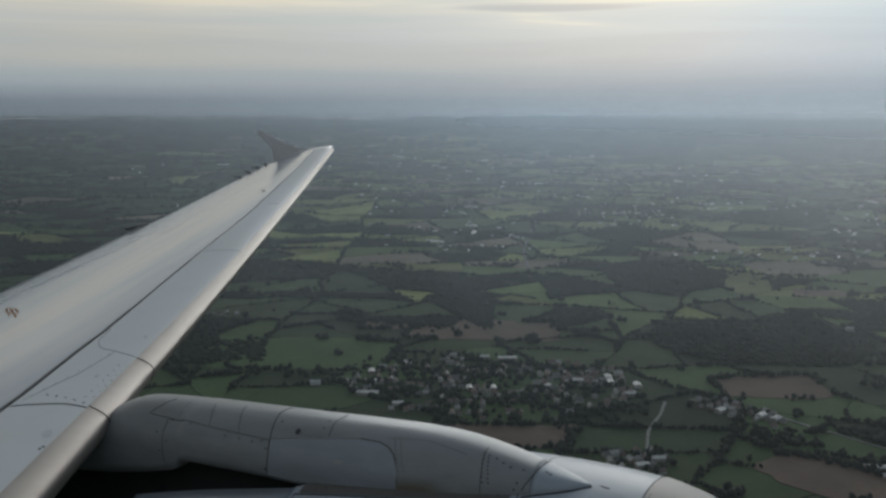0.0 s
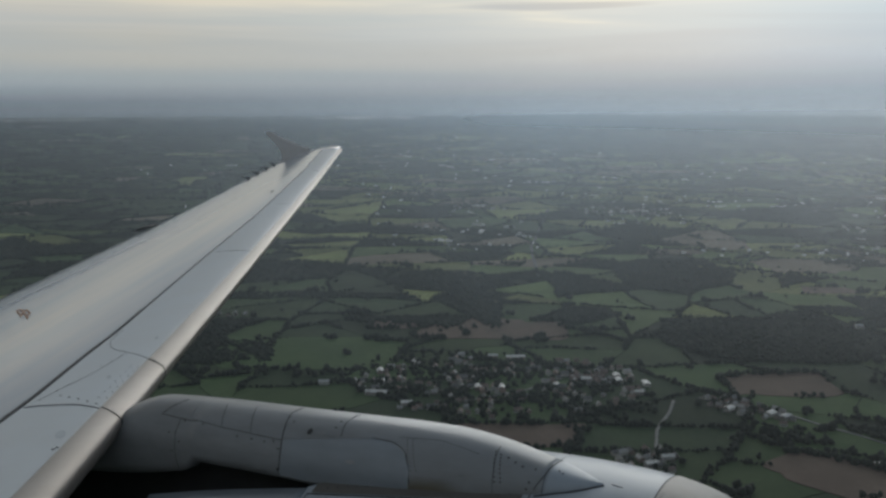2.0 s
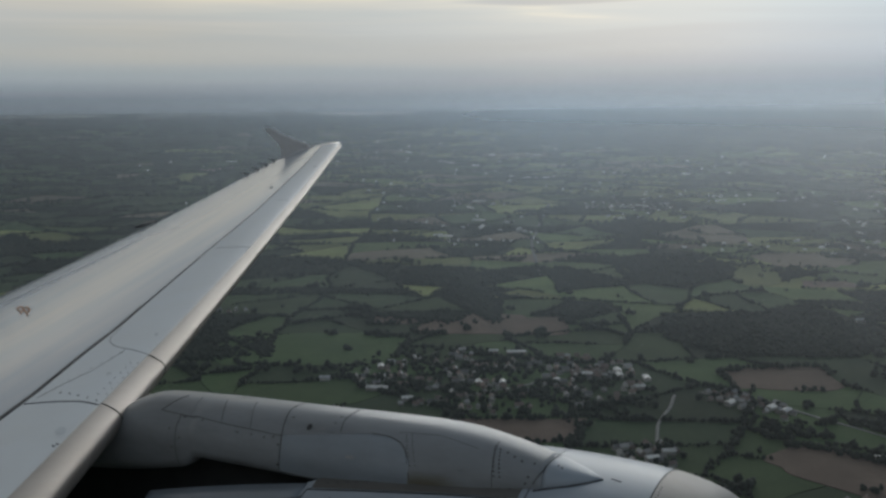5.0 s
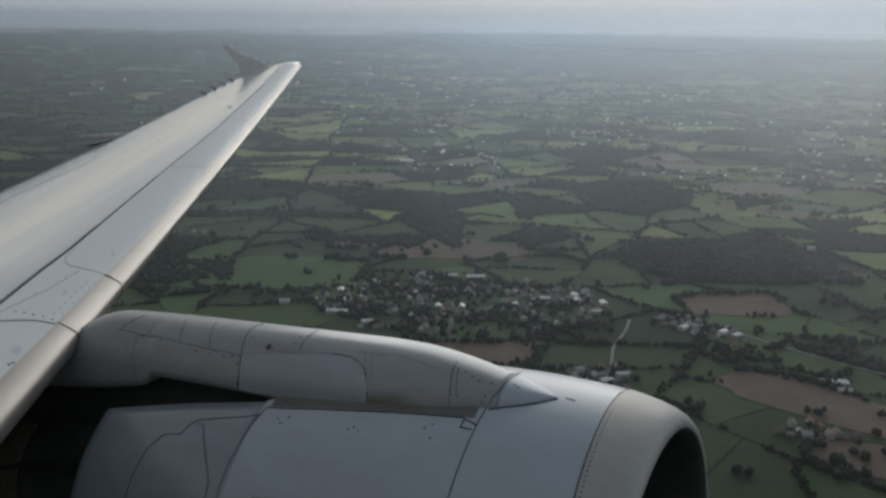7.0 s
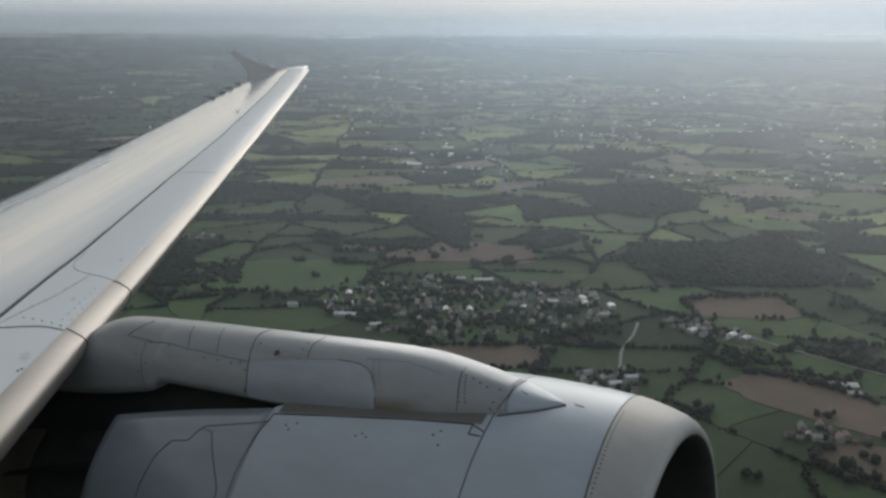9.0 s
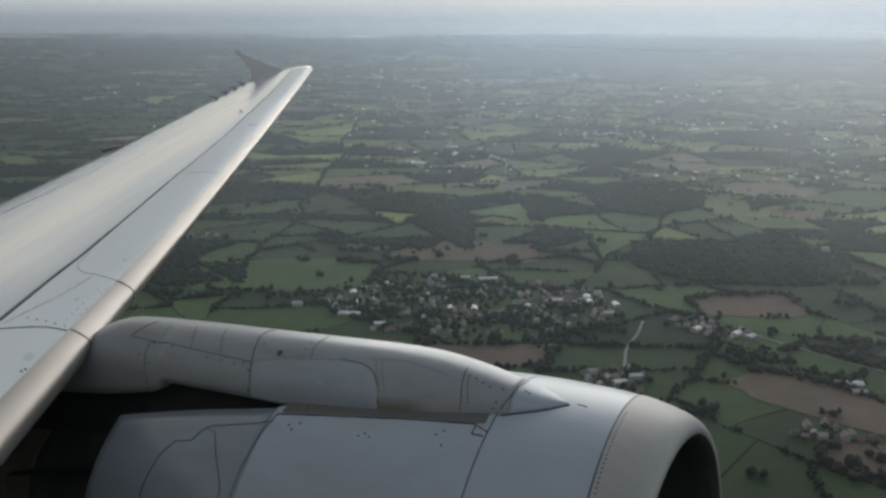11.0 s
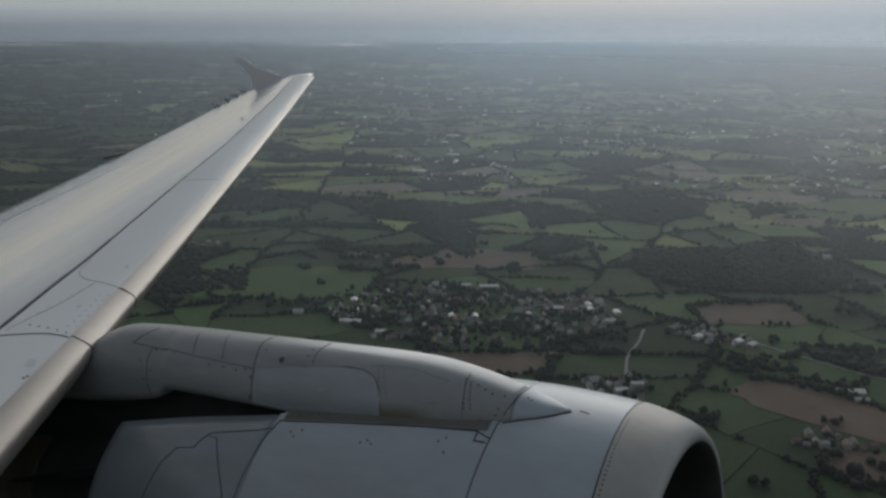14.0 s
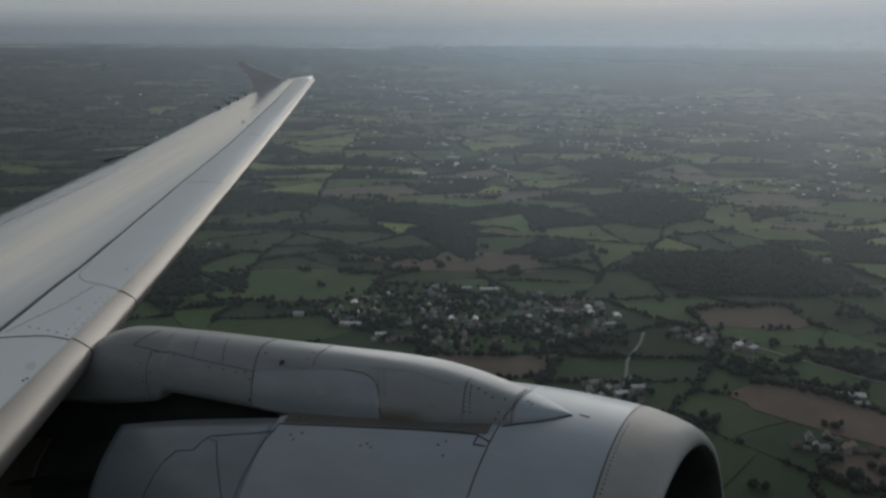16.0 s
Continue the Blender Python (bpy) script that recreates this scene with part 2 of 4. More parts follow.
PLOUGH = land("ploughed_soil", (0.105, 0.078, 0.060), (0.145, 0.108, 0.084), 0.02, 0.15, 1.0, 0.15)
ROAD = land("worn_asphalt", (0.15, 0.15, 0.145), (0.22, 0.22, 0.21), 0.05)
WATER = plain("far_water", (0.85, 0.86, 0.85), 0.15, 0.6, 0.05, 0.01)


def leafy(name, a, b):
    m, k = material(name)
    geo = k.add("NewGeometry")
    grain = k.noise(geo.outputs["Position"], 0.5, 5.0, 0.7)
    mixed = k.math("ADD", k.math("MULTIPLY", geo.outputs["Random Per Island"], 0.55), k.math("MULTIPLY", grain, 0.45))
    finish(k, k.add("BsdfPrincipled", {"Base Color": k.ramp(mixed, [(0.2, a), (0.8, b)]), "Roughness": 0.85, "Specular IOR Level": 0.15}).outputs[0])
    return m


LEAF = leafy("broadleaf", (0.012, 0.019, 0.013), (0.020, 0.030, 0.017))


def varied(name, stops, rough=0.75):
    m, k = material(name)
    own = k.math("FRACT", k.math("ADD", k.add("ObjectInfo").outputs["Random"], k.add("NewGeometry").outputs["Random Per Island"]))
    tone = k.ramp(own, stops, "CONSTANT")
    worn = k.mix(k.math("MULTIPLY", k.noise(k.add("NewGeometry").outputs["Position"], 0.8, 4.0), 0.4), tone, grey(0.1))
    finish(k, k.add("BsdfPrincipled", {"Base Color": worn, "Roughness": rough, "Specular IOR Level": 0.2}).outputs[0])
    return m


ROOF = varied("roof_tiles", [(0.0, (0.20, 0.15, 0.13)), (0.3, (0.17, 0.17, 0.17)), (0.55, (0.30, 0.29, 0.28)), (0.75, (0.24, 0.17, 0.14)), (0.88, (0.45, 0.44, 0.43))])
RENDER = varied("house_walls", [(0.0, (0.48, 0.46, 0.43)), (0.35, (0.28, 0.22, 0.19)), (0.6, (0.58, 0.57, 0.54)), (0.85, (0.34, 0.31, 0.28))])
SHED = varied("metal_shed_roof", [(0.0, (0.62, 0.62, 0.60)), (0.45, (0.42, 0.43, 0.44)), (0.65, (0.80, 0.79, 0.76))], 0.5)

# ---------------------------------------------------------------- mesh helpers


def tidy(bm, smooth=True):
    bmesh.ops.recalc_face_normals(bm, faces=bm.faces)
    for f in bm.faces:
        f.smooth = smooth
    return bm


def mesh_of(name, bm, mat):
    me = bpy.data.meshes.new(name)
    bm.to_mesh(me)
    bm.free()
    for one in mat if isinstance(mat, (list, tuple)) else [mat]:
        me.materials.append(one)
    return me


def part(name, bm, mat, parent, label=""):
    ob = new(name, mesh_of(name, bm, mat))
    ob.parent = parent
    return tagged(ob, label)


def thing(name, label, category, group="", kind="", m=None):
    ob = new(name)
    if m is not None:
        ob.matrix_basis = m
    return tagged(ob, label, category, group, kind)


def fast_mesh(name, verts, faces, mat, smooth=False):
    """A mesh from arrays of vertices (n, 3) and of faces (m, k), all with k corners."""
    verts, faces = np.asarray(verts, np.float32), np.asarray(faces, np.int32)
    me = bpy.data.meshes.new(name)
    me.vertices.add(len(verts))
    me.vertices.foreach_set("co", verts.ravel())
    k = faces.shape[1]
    me.loops.add(faces.size)
    me.loops.foreach_set("vertex_index", faces.ravel())
    me.polygons.add(len(faces))
    me.polygons.foreach_set("loop_start", np.arange(0, faces.size, k, dtype=np.int32))
    me.polygons.foreach_set("loop_total", np.full(len(faces), k, dtype=np.int32))
    me.polygons.foreach_set("use_smooth", np.full(len(faces), smooth))
    me.materials.append(mat)
    me.update(calc_edges=True)
    me.validate()
    return me


def sheet(rows, close=False, thick=0.0):
    """A skin through rows of points; close joins the last point of a row to its first."""
    bm = bmesh.new()
    grid = [[bm.verts.new(p) for p in row] for row in rows]
    for a, b in zip(grid, grid[1:]):
        count = len(a) if close else len(a) - 1
        for i in range(count):
            j = (i + 1) % len(a)
            bm.faces.new((a[i], a[j], b[j], b[i]))
    if thick:
        bmesh.ops.recalc_face_normals(bm, faces=bm.faces)
        bmesh.ops.solidify(bm, geom=bm.faces[:], thickness=thick)
    return tidy(bm)


def capped(rows):
    bm = sheet(rows, True)
    bm.verts.ensure_lookup_table()
    size = len(rows[0])
    for first in (0, len(rows) * size - size):
        bm.faces.new([bm.verts[first + i] for i in range(size)])
    return tidy(bm)


def ribbon(points, normals, width, lift=0.0025):
    """A narrow raised bead along points of a surface: a joint filled with sealant."""
    bm = bmesh.new()
    rows = []
    for i, (p, up) in enumerate(zip(points, normals)):
        ahead = points[min(i + 1, len(points) - 1)] - points[max(i - 1, 0)]
        side = ahead.cross(up).normalized() * width / 2
        rows.append([bm.verts.new(q) for q in (p - side - up * 0.004, p - side * 0.8 + up * lift, p + side * 0.8 + up * lift, p + side - up * 0.004)])
    for a, b in zip(rows, rows[1:]):
        for i in range(3):
            bm.faces.new((a[i], a[i + 1], b[i + 1], b[i]))
    return tidy(bm, False)


def along(surface, a, b, count=24):
    """Points and normals of surface(u, v) on the straight way from a to b in u, v."""
    pts, ups = [], []
    for i in range(count + 1):
        u, v = a[0] + (b[0] - a[0]) * i / count, a[1] + (b[1] - a[1]) * i / count
        p, q, r = surface(u, v), surface(u + 0.004, v), surface(u, v + 0.004)
        up = (q - p).cross(r - p).normalized()
        pts.append(p)
        ups.append(up)
    return pts, ups


def joint(name, surface, stops, width, mat, parent, outward, count=14, lift=0.0025):
    pts, ups = [], []
    for a, b in zip(stops, stops[1:]):
        p, u = along(surface, a, b, count)
        pts += p if not pts else p[1:]
        ups += u if not ups else u[1:]
    ups = [u if u.dot(outward(p)) > 0 else -u for p, u in zip(pts, ups)]
    return part(name, ribbon(pts, ups, width, lift), mat, parent)


def stud_mesh(radius):
    bm = bmesh.new()
    bmesh.ops.create_cone(bm, cap_ends=True, segments=8, radius1=radius, radius2=radius * 0.75, depth=0.004)
    return mesh_of("fastener", tidy(bm, False), BOLT)


STUD = {r: stud_mesh(r) for r in (0.004, 0.006, 0.007, 0.010)}


def studs(surface, places, parent, outward, radius=0.007, lift=0.0):
    for u, v in places:
        p, up = along(surface, (u, v), (u, v), 1)
        up = up[0] if up[0].dot(outward(p[0])) > 0 else -up[0]
        ob = new("fastener", STUD[radius])
        ob.parent = parent
        ob.matrix_basis = Matrix.Translation(p[0] + up * lift) @ up.to_track_quat("Z", "Y").to_matrix().to_4x4()


def lerp(table, x):
    """Smooth reading of a table of (x, value) in rising x."""
    if x <= table[0][0]:
        return table[0][1]
    for (a, va), (b, vb) in zip(table, table[1:]):
        if x <= b:
            s = (x - a) / (b - a)
            return va + (vb - va) * s
    return table[-1][1]


def curve_read(table, x):
    """The same with Catmull-Rom slopes."""
    xs = [a for a, _ in table]
    if x <= xs[0] or x >= xs[-1]:
        return table[0][1] if x <= xs[0] else table[-1][1]
    i = max(j for j in range(len(xs) - 1) if xs[j] <= x)
    (a, va), (b, vb) = table[i], table[i + 1]
    ma = (vb - table[i - 1][1]) / (b - table[i - 1][0]) if i else (vb - va) / (b - a)
    mb = (table[i + 2][1] - va) / (table[i + 2][0] - a) if i + 2 < len(table) else (vb - va) / (b - a)
    s, w = (x - a) / (b - a), b - a
    return (2 * s**3 - 3 * s**2 + 1) * va + (s**3 - 2 * s**2 + s) * w * ma + (3 * s**2 - 2 * s**3) * vb + (s**3 - s**2) * w * mb


# ---------------------------------------------------------------- the airliner
airliner = thing("airliner", "pale grey airliner wing with pylon and jet engine in flight", "aircraft", m=AIR)

TIP = 15.25


def lead(y):
    k = y - 4.2
    return Vector((-4.442 - 0.52 * k, y, -1.4962 + 0.1462 * k + 0.0015 * k * k))


def trail(y):
    x = -8.45 - 0.30 * (y - 4.85) if y > 4.85 else -8.45 + 0.02 * (4.85 - y)
    return Vector((x, y, lead(y).z - lerp([(0, 0.30), (5, 0.29), (10, 0.27), (TIP, 0.21)], y)))


def aero(s, top):
    """Height of the section over its chord line, per metre of chord."""
    t = 0.13
    half = 5 * t * (0.2969 * math.sqrt(max(s, 0)) - 0.126 * s - 0.3516 * s * s + 0.2843 * s**3 - 0.1036 * s**4)
    camber = 0.012 * math.sin(math.pi * s ** 0.8)
    return camber + half * (0.72 if top else -1.1)


def wing_at(y, s, top=True):
    a, b = lead(y), trail(y)
    chord = (a - b).length
    slim = lerp([(0, 1.15), (5, 1.0), (TIP, 0.85)], y)
    return a.lerp(b, s) + Vector((0, 0, aero(s, top) * chord * slim))


def wing_top(y, s):
    return wing_at(y, s, True)


def sky_side(p):
    return Vector((0.3, 0, 1))


def section(y, s0, s1, both=True, count=22):
    """Points round the section between two chord places, over the top and back below."""
    steps = [s0 + (s1 - s0) * (i / count) ** 1.7 for i in range(count + 1)]
    top = [wing_at(y, s, True) for s in reversed(steps)]
    return top + [wing_at(y, s, False) for s in (steps[1:] if s0 == 0 else steps)] if both else top


SPANS = [-1.0 + 0.25 * i for i in range(66)] + [15.35]
SPANS = [y for y in SPANS if y <= TIP]


def slat_s(y):
    return lerp([(0, 0.135), (3.68, 0.139), (4.5, 0.152), (5.56, 0.158), (7.16, 0.165), (9.22, 0.158), (12.61, 0.190), (TIP, 0.29)], y)


def bare_s(y):
    return lerp([(0, 0.030), (5, 0.030), (8, 0.024), (TIP, 0.020)], y)


wing = part("wing", capped([section(y, 0.02, 1.0) for y in SPANS]), WING, airliner, "pale grey painted wing skin with dark joints")

# slats: a shell over the leading edge, with a bare metal nose
SLATS = [(-1.0, 4.65), (4.65, 7.60), (7.60, 9.9), (9.9, 12.5), (12.5, 14.95)]


def slat_shell(y0, y1, a, b, lift):
    rows = []
    count = max(3, int((y1 - y0) / 0.3))
    for i in range(count + 1):
        y = y0 + (y1 - y0) * i / count
        pts = []
        for j in range(15):
            s = a(y) + (b(y) - a(y)) * (j / 14) ** 1.6
            pts.append(wing_at(y, s, True) + Vector((0.4, 0, 1)).normalized() * lift)
        rows.append(pts)
    return rows


for y0, y1 in SLATS:
    top = slat_shell(y0, y1, lambda y: bare_s(y) * 0.9, slat_s, 0.006)
    slat = part("slat", sheet(top), SLAT, wing, "painted slat along the leading edge")
    nose_rows = []
    count = max(3, int((y1 - y0) / 0.3))
    for i in range(count + 1):
        y = y0 + (y1 - y0) * i / count
        b = bare_s(y)
        ring = [wing_at(y, b * (1 - j / 10) ** 1.8, True) for j in range(11)] + [wing_at(y, 0.10 * (j / 10) ** 1.8, False) for j in range(1, 11)]
        centre = wing_at(y, 0.05, True).lerp(wing_at(y, 0.05, False), 0.5)
        nose_rows.append([p + (p - centre).normalized() * 0.012 + Vector((0.012 + 0.003 * max(0, y - 4), 0, 0)) * (j / 10 if j < 11 else 2 - j / 10) for j, p in enumerate(ring)])
    part("slat_nose", sheet(nose_rows), BARE, wing, "bare metal leading edge")


def nose_at(y, u):
    """Round the bare nose: u from 0 on top over 1 at the edge to 2 below."""
    s, top = (bare_s(y) * (1 - u) ** 1.8, True) if u <= 1 else (0.10 * (u - 1) ** 1.8, False)
    p = wing_at(y, s, top)
    centre = wing_at(y, 0.05, True).lerp(wing_at(y, 0.05, False), 0.5)
    return p + (p - centre).normalized() * 0.012 + Vector((0.012 + 0.003 * max(0, y - 4), 0, 0)) * (u if u < 1 else 2 - u)


for y in (3.85, 4.63):
    joint("slat_end", nose_at, [(y - 0.04, 0.0), (y, 0.7), (y + 0.01, 1.2), (y, 1.7)], 0.009, SEAL, wing, lambda p: Vector((1, 0, 0.4)), 12, 0.003)

# rounded wing tip cap
tip_rows = []
for i in range(7):
    a = math.pi / 2 * i / 6
    ring = section(TIP, 0.0, 1.0)
    base_a, base_b = lead(TIP), trail(TIP)
    rows = []
    for p in ring:
        s = (base_a.x - p.x) / (base_a.x - base_b.x)
        flat = base_a.lerp(base_b, s)
        rows.append(flat + (p - flat) * math.cos(a) + Vector((-0.05 * (1 - s) * math.sin(a), 0.07 * math.sin(a), 0)))
    tip_rows.append(rows)
part("wing_tip", capped(tip_rows), BARE, wing, "rounded bare metal wing tip")

# joints on the upper skin
joint("slat_gap", wing_top, [(y, slat_s(y) + 0.006) for y in (-0.9, 1.5, 3.68, 4.5, 5.45)], 0.026, SEAL, wing, sky_side, 10, 0.007)
joint("slat_gap", wing_top, [(y, slat_s(y) + 0.005) for y in (5.45, 5.56, 7.0)], 0.012, SEAL, wing, sky_side, 14, 0.007)
joint("slat_gap", wing_top, [(y, slat_s(y) + 0.006) for y in (7.0, 7.16, 9.22, 12.61, 15.1)], 0.018, FAINT, wing, sky_side, 14, 0.007)
joint("slat_end", wing_top, [(3.87, 0.002), (3.85, 0.006), (3.80, 0.024), (3.73, 0.063), (3.57, 0.120), (3.52, 0.136)], 0.011, SEAL, wing, sky_side, 10, 0.009)
joint("slat_end", wing_top, [(4.65, 0.001), (4.62, 0.006), (4.61, 0.024)], 0.010, SEAL, wing, sky_side, 12, 0.013)
joint("panel_joint", wing_top, [(4.61, 0.024), (4.58, 0.075), (4.57, 0.109), (4.62, 0.130), (4.71, 0.143), (4.94, 0.148)], 0.006, FAINT, wing, sky_side, 8, 0.008)
joint("panel_joint", wing_top, [(4.55, 0.080), (4.14, 0.096), (3.83, 0.118), (3.62, 0.130)], 0.004, FAINT, wing, sky_side, 8, 0.008)
joint("slat_end", wing_top, [(7.60, 0.012), (7.43, 0.097), (7.33, 0.15)], 0.007, FAINT, wing, sky_side, 20, 0.008)
joint("slat_end", wing_top, [(9.95, 0.04), (9.86, 0.107)], 0.006, FAINT, wing, sky_side, 20, 0.008)
joint("slat_end", wing_top, [(12.55, 0.03), (12.5, 0.09)], 0.008, FAINT, wing, sky_side, 20, 0.008)
joint("flap_joint", wing_top, [(4.9, 0.83), (6.46, 0.779), (7.36, 0.734), (8.52, 0.70)], 0.004, SPLICE, wing, sky_side, 30, 0.004)
studs(wing_top, [(4.50 - 0.115 * i, 0.084 + 0.006 * i) for i in range(8)], wing, sky_side, 0.004, 0.007)
studs(wing_top, [(4.44 - 0.085 * i, 0.034) for i in range(7)], wing, sky_side, 0.004, 0.007)
studs(wing_top, [(4.40 - 0.085 * i, 0.046) for i in range(7)], wing, sky_side, 0.004, 0.007)
studs(wing_top, [(3.82 - 0.015 * i, 0.04 + 0.016 * i) for i in range(5)], wing, sky_side, 0.007, 0.007)
studs(wing_top, [(3.28, 0.034), (3.25, 0.036)], wing, sky_side, 0.010, 0.007)
for y, s, w in ((4.94, 0.052, 0.028), (4.16, 0.062, 0.028), (3.39, 0.044, 0.045), (10.84, 0.263, 0.08)):
    ring = [wing_top(y + w * math.cos(a), s + w * 0.16 * math.sin(a)) + Vector((0, 0, 0.0085)) for a in np.linspace(0, 2 * math.pi, 17)]
    bm = bmesh.new()
    bm.faces.new([bm.verts.new(p) for p in ring[:-1]])
    part("access_cover", tidy(bm), SPLICE, wing)

# a rusty orange mark painted on the skin: two loops with a bar below
MARK = (5.49, 0.592)


def mark_way(*dots):
    """Places on the skin for a flat drawing seen from the cabin: right, up."""
    return [(MARK[0] - 0.00625 * a + 0.0243 * b, MARK[1] - 0.0038 * a + 0.0064 * b) for a, b in dots]


for side in (-1, 1):
    loop = mark_way(*[(side * 5.5 + 4.6 * math.cos(a), 1.5 + 4.2 * math.sin(a)) for a in np.linspace(0, 2 * math.pi, 13)])
    joint("painted_mark", wing_top, loop, 0.021, ORANGE, wing, sky_side, 2, 0.004)
    joint("painted_mark", wing_top, mark_way((side * 3, -2), (side * 6, -7.5)), 0.021, ORANGE, wing, sky_side, 4, 0.004)
    joint("painted_mark", wing_top, mark_way((side * 9, 1), (side * 12.5, 2)), 0.021, ORANGE, wing, sky_side, 4, 0.004)

# wing tip fence
def fence_profile():
    return [(-11.02, 0.29), (-11.36, 0.405), (-11.70, 0.53), (-11.93, 0.655), (-12.11, 0.66), (-12.05, 0.60), (-11.86, 0.43), (-11.705, 0.28), (-11.68, 0.20), (-11.67, 0.06), (-11.75, -0.25), (-11.6, -0.42), (-11.35, -0.2), (-11.1, 0.08)]


bm = bmesh.new()
for y in (15.235, 15.285):
    bm.faces.new([bm.verts.new((x, y + (z - 0.2) * 0.06, z)) for x, z in fence_profile()])
bmesh.ops.bridge_loops(bm, edges=bm.edges[:])
bmesh.ops.bevel(bm, geom=bm.edges[:], offset=0.012, segments=2, affect="EDGES", clamp_overlap=True)
part("wingtip_fence", tidy(bm, False), FENCE, wing, "mid grey swept wing tip fence")

# static wicks on the trailing edge: a dark holder and a thin rod each
for y in (13.3, 13.75, 14.18, 14.58):
    base = trail(y)
    bm = bmesh.new()
    bmesh.ops.create_cone(bm, cap_ends=True, segments=8, radius1=0.022, radius2=0.016, depth=0.11, matrix=pose(base.x - 0.02, y, base.z + 0.03, 0, -78, 0))
    wick = part("static_wick", tidy(bm), FAINT, wing, "grey static discharge wick")
    bm = bmesh.new()
    bmesh.ops.create_cone(bm, cap_ends=True, segments=6, radius1=0.007, radius2=0.005, depth=0.08, matrix=pose(base.x - 0.11, y, base.z + 0.049, 0, -78, 0))
    part("wick_rod", tidy(bm), DARK_METAL, wick)

# low wedge where the fence meets the rear of the wing tip, standing in for its reflection
rows = []
for i in range(9):
    q = i / 8
    y, s = 15.24 - 0.62 * q, 0.46 + 0.48 * q
    wide = 0.012 + 0.075 * math.sin(math.pi * (0.15 + 0.85 * q)) * (1 - 0.4 * q)
    rows.append([wing_top(min(15.245, y + d * wide * 2.2), s - d * wide * 0.3) + Vector((0, 0, 0.006 + 0.02 * (1 - abs(d)))) for d in (-1, -0.4, 0.4, 1)])
part("fence_fairing", sheet(rows, thick=0.004), FENCE, wing, "mid grey wedge standing in for the reflection of the wing tip fence")

# a raised flap track end showing over the trailing edge
bm = bmesh.new()
bmesh.ops.create_cube(bm, size=1, matrix=Matrix.Translation(trail(9.7) + Vector((-0.02, 0, 0.035))) @ pose(0, 0, 0, 5, -6, 16) @ Matrix.Diagonal((0.08, 0.55, 0.025, 1)))
bmesh.ops.bevel(bm, geom=bm.edges[:], offset=0.01, segments=2, affect="EDGES")
part("flap_track_fairing", tidy(bm), SEAL, wing, "dark edge of a flap track fairing")

# ---- engine
AXIS_Y, AXIS_Z = 4.19, -2.60
OUTER = [(-4.9, 0.68), (-4.4, 0.80), (-4.0, 0.875), (-3.6, 0.935), (-3.2, 0.980), (-2.8, 1.008), (-2.4, 1.035), (-2.0, 1.058), (-1.587, 1.065), (-1.3, 1.055), (-1.064, 1.035), (-0.85, 0.995), (-0.72, 0.965), (-0.64, 0.93)]


def cowl_at(x, a):
    """a in degrees from the crown, positive inboard."""
    r = curve_read(OUTER, x)
    return Vector((x, AXIS_Y - r * math.sin(radians(a)), AXIS_Z + r * math.cos(radians(a))))


def off_axis(p):
    return Vector((0, p.y - AXIS_Y, p.z - AXIS_Z))



def barrel(x0, x1, steps=14, a0=-180, a1=180, around=72):
    return [[cowl_at(x0 + (x1 - x0) * i / steps, a0 + (a1 - a0) * j / around) for j in range(around + (0 if a1 - a0 == 360 else 1))] for i in range(steps + 1)]


def crown_gap(x):
    return lerp([(-2.8, 25.6), (-2.6, 20.0), (-2.2, 14.0), (-1.59, 4.0)], x)


rows = []
for i in range(17):
    x = -1.59 - 1.205 * i / 16
    e = crown_gap(x)
    rows.append([cowl_at(x, e + (360 - 2 * e) * j / 72) for j in range(73)])
engine = part("jet_engine", sheet(rows), COWL, airliner, "blue-grey turbofan nacelle with bare metal inlet lip")
part("inlet_cowl", sheet(barrel(-1.042, -1.585), True), COWL, engine, "blue-grey inlet cowl barrel")
def edge_angle(x):
    return lerp([(-4.9, 48), (-4.23, 41), (-3.86, 35.5), (-3.44, 31.6), (-3.04, 28.2), (-2.8, 26)], x)


rows, deck = [], []
for i in range(21):
    x = -2.80 - 1.05 * i / 20
    e = edge_angle(x)
    rows.append([cowl_at(x, e + (360 - 2 * e) * j / 72) for j in range(73)])
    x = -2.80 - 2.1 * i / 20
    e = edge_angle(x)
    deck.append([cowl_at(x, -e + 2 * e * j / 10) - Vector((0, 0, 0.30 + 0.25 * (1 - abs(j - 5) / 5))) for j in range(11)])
part("reverser_cowl", sheet(rows, thick=0.02), COWL_SHADED, engine, "blue-grey thrust reverser cowl, paint darkened for wing shade")
# dark sheet across the cowl gap, standing for its shade
part("engine_deck", sheet(deck), DARK, engine, "near-black sheet for the shade in the open top under the pylon")
lip_rows = []
LIPS = [(-1.038, 1.034), (-0.98, 1.022), (-0.90, 1.000), (-0.84, 0.978), (-0.795, 0.952), (-0.765, 0.922), (-0.755, 0.892), (-0.760, 0.880)]
for x, r in LIPS:
    lean = 0.075 * min(1.0, (x + 1.038) / 0.25)          # the inlet face leans inboard
    lip_rows.append([Vector((x - lean * r * math.sin(a), AXIS_Y - r * math.sin(a), AXIS_Z + r * math.cos(a))) for a in np.linspace(0, 2 * math.pi, 97)[:-1]])
part("inlet_lip", sheet(lip_rows, True), LIP, engine, "satin bare metal inlet lip")
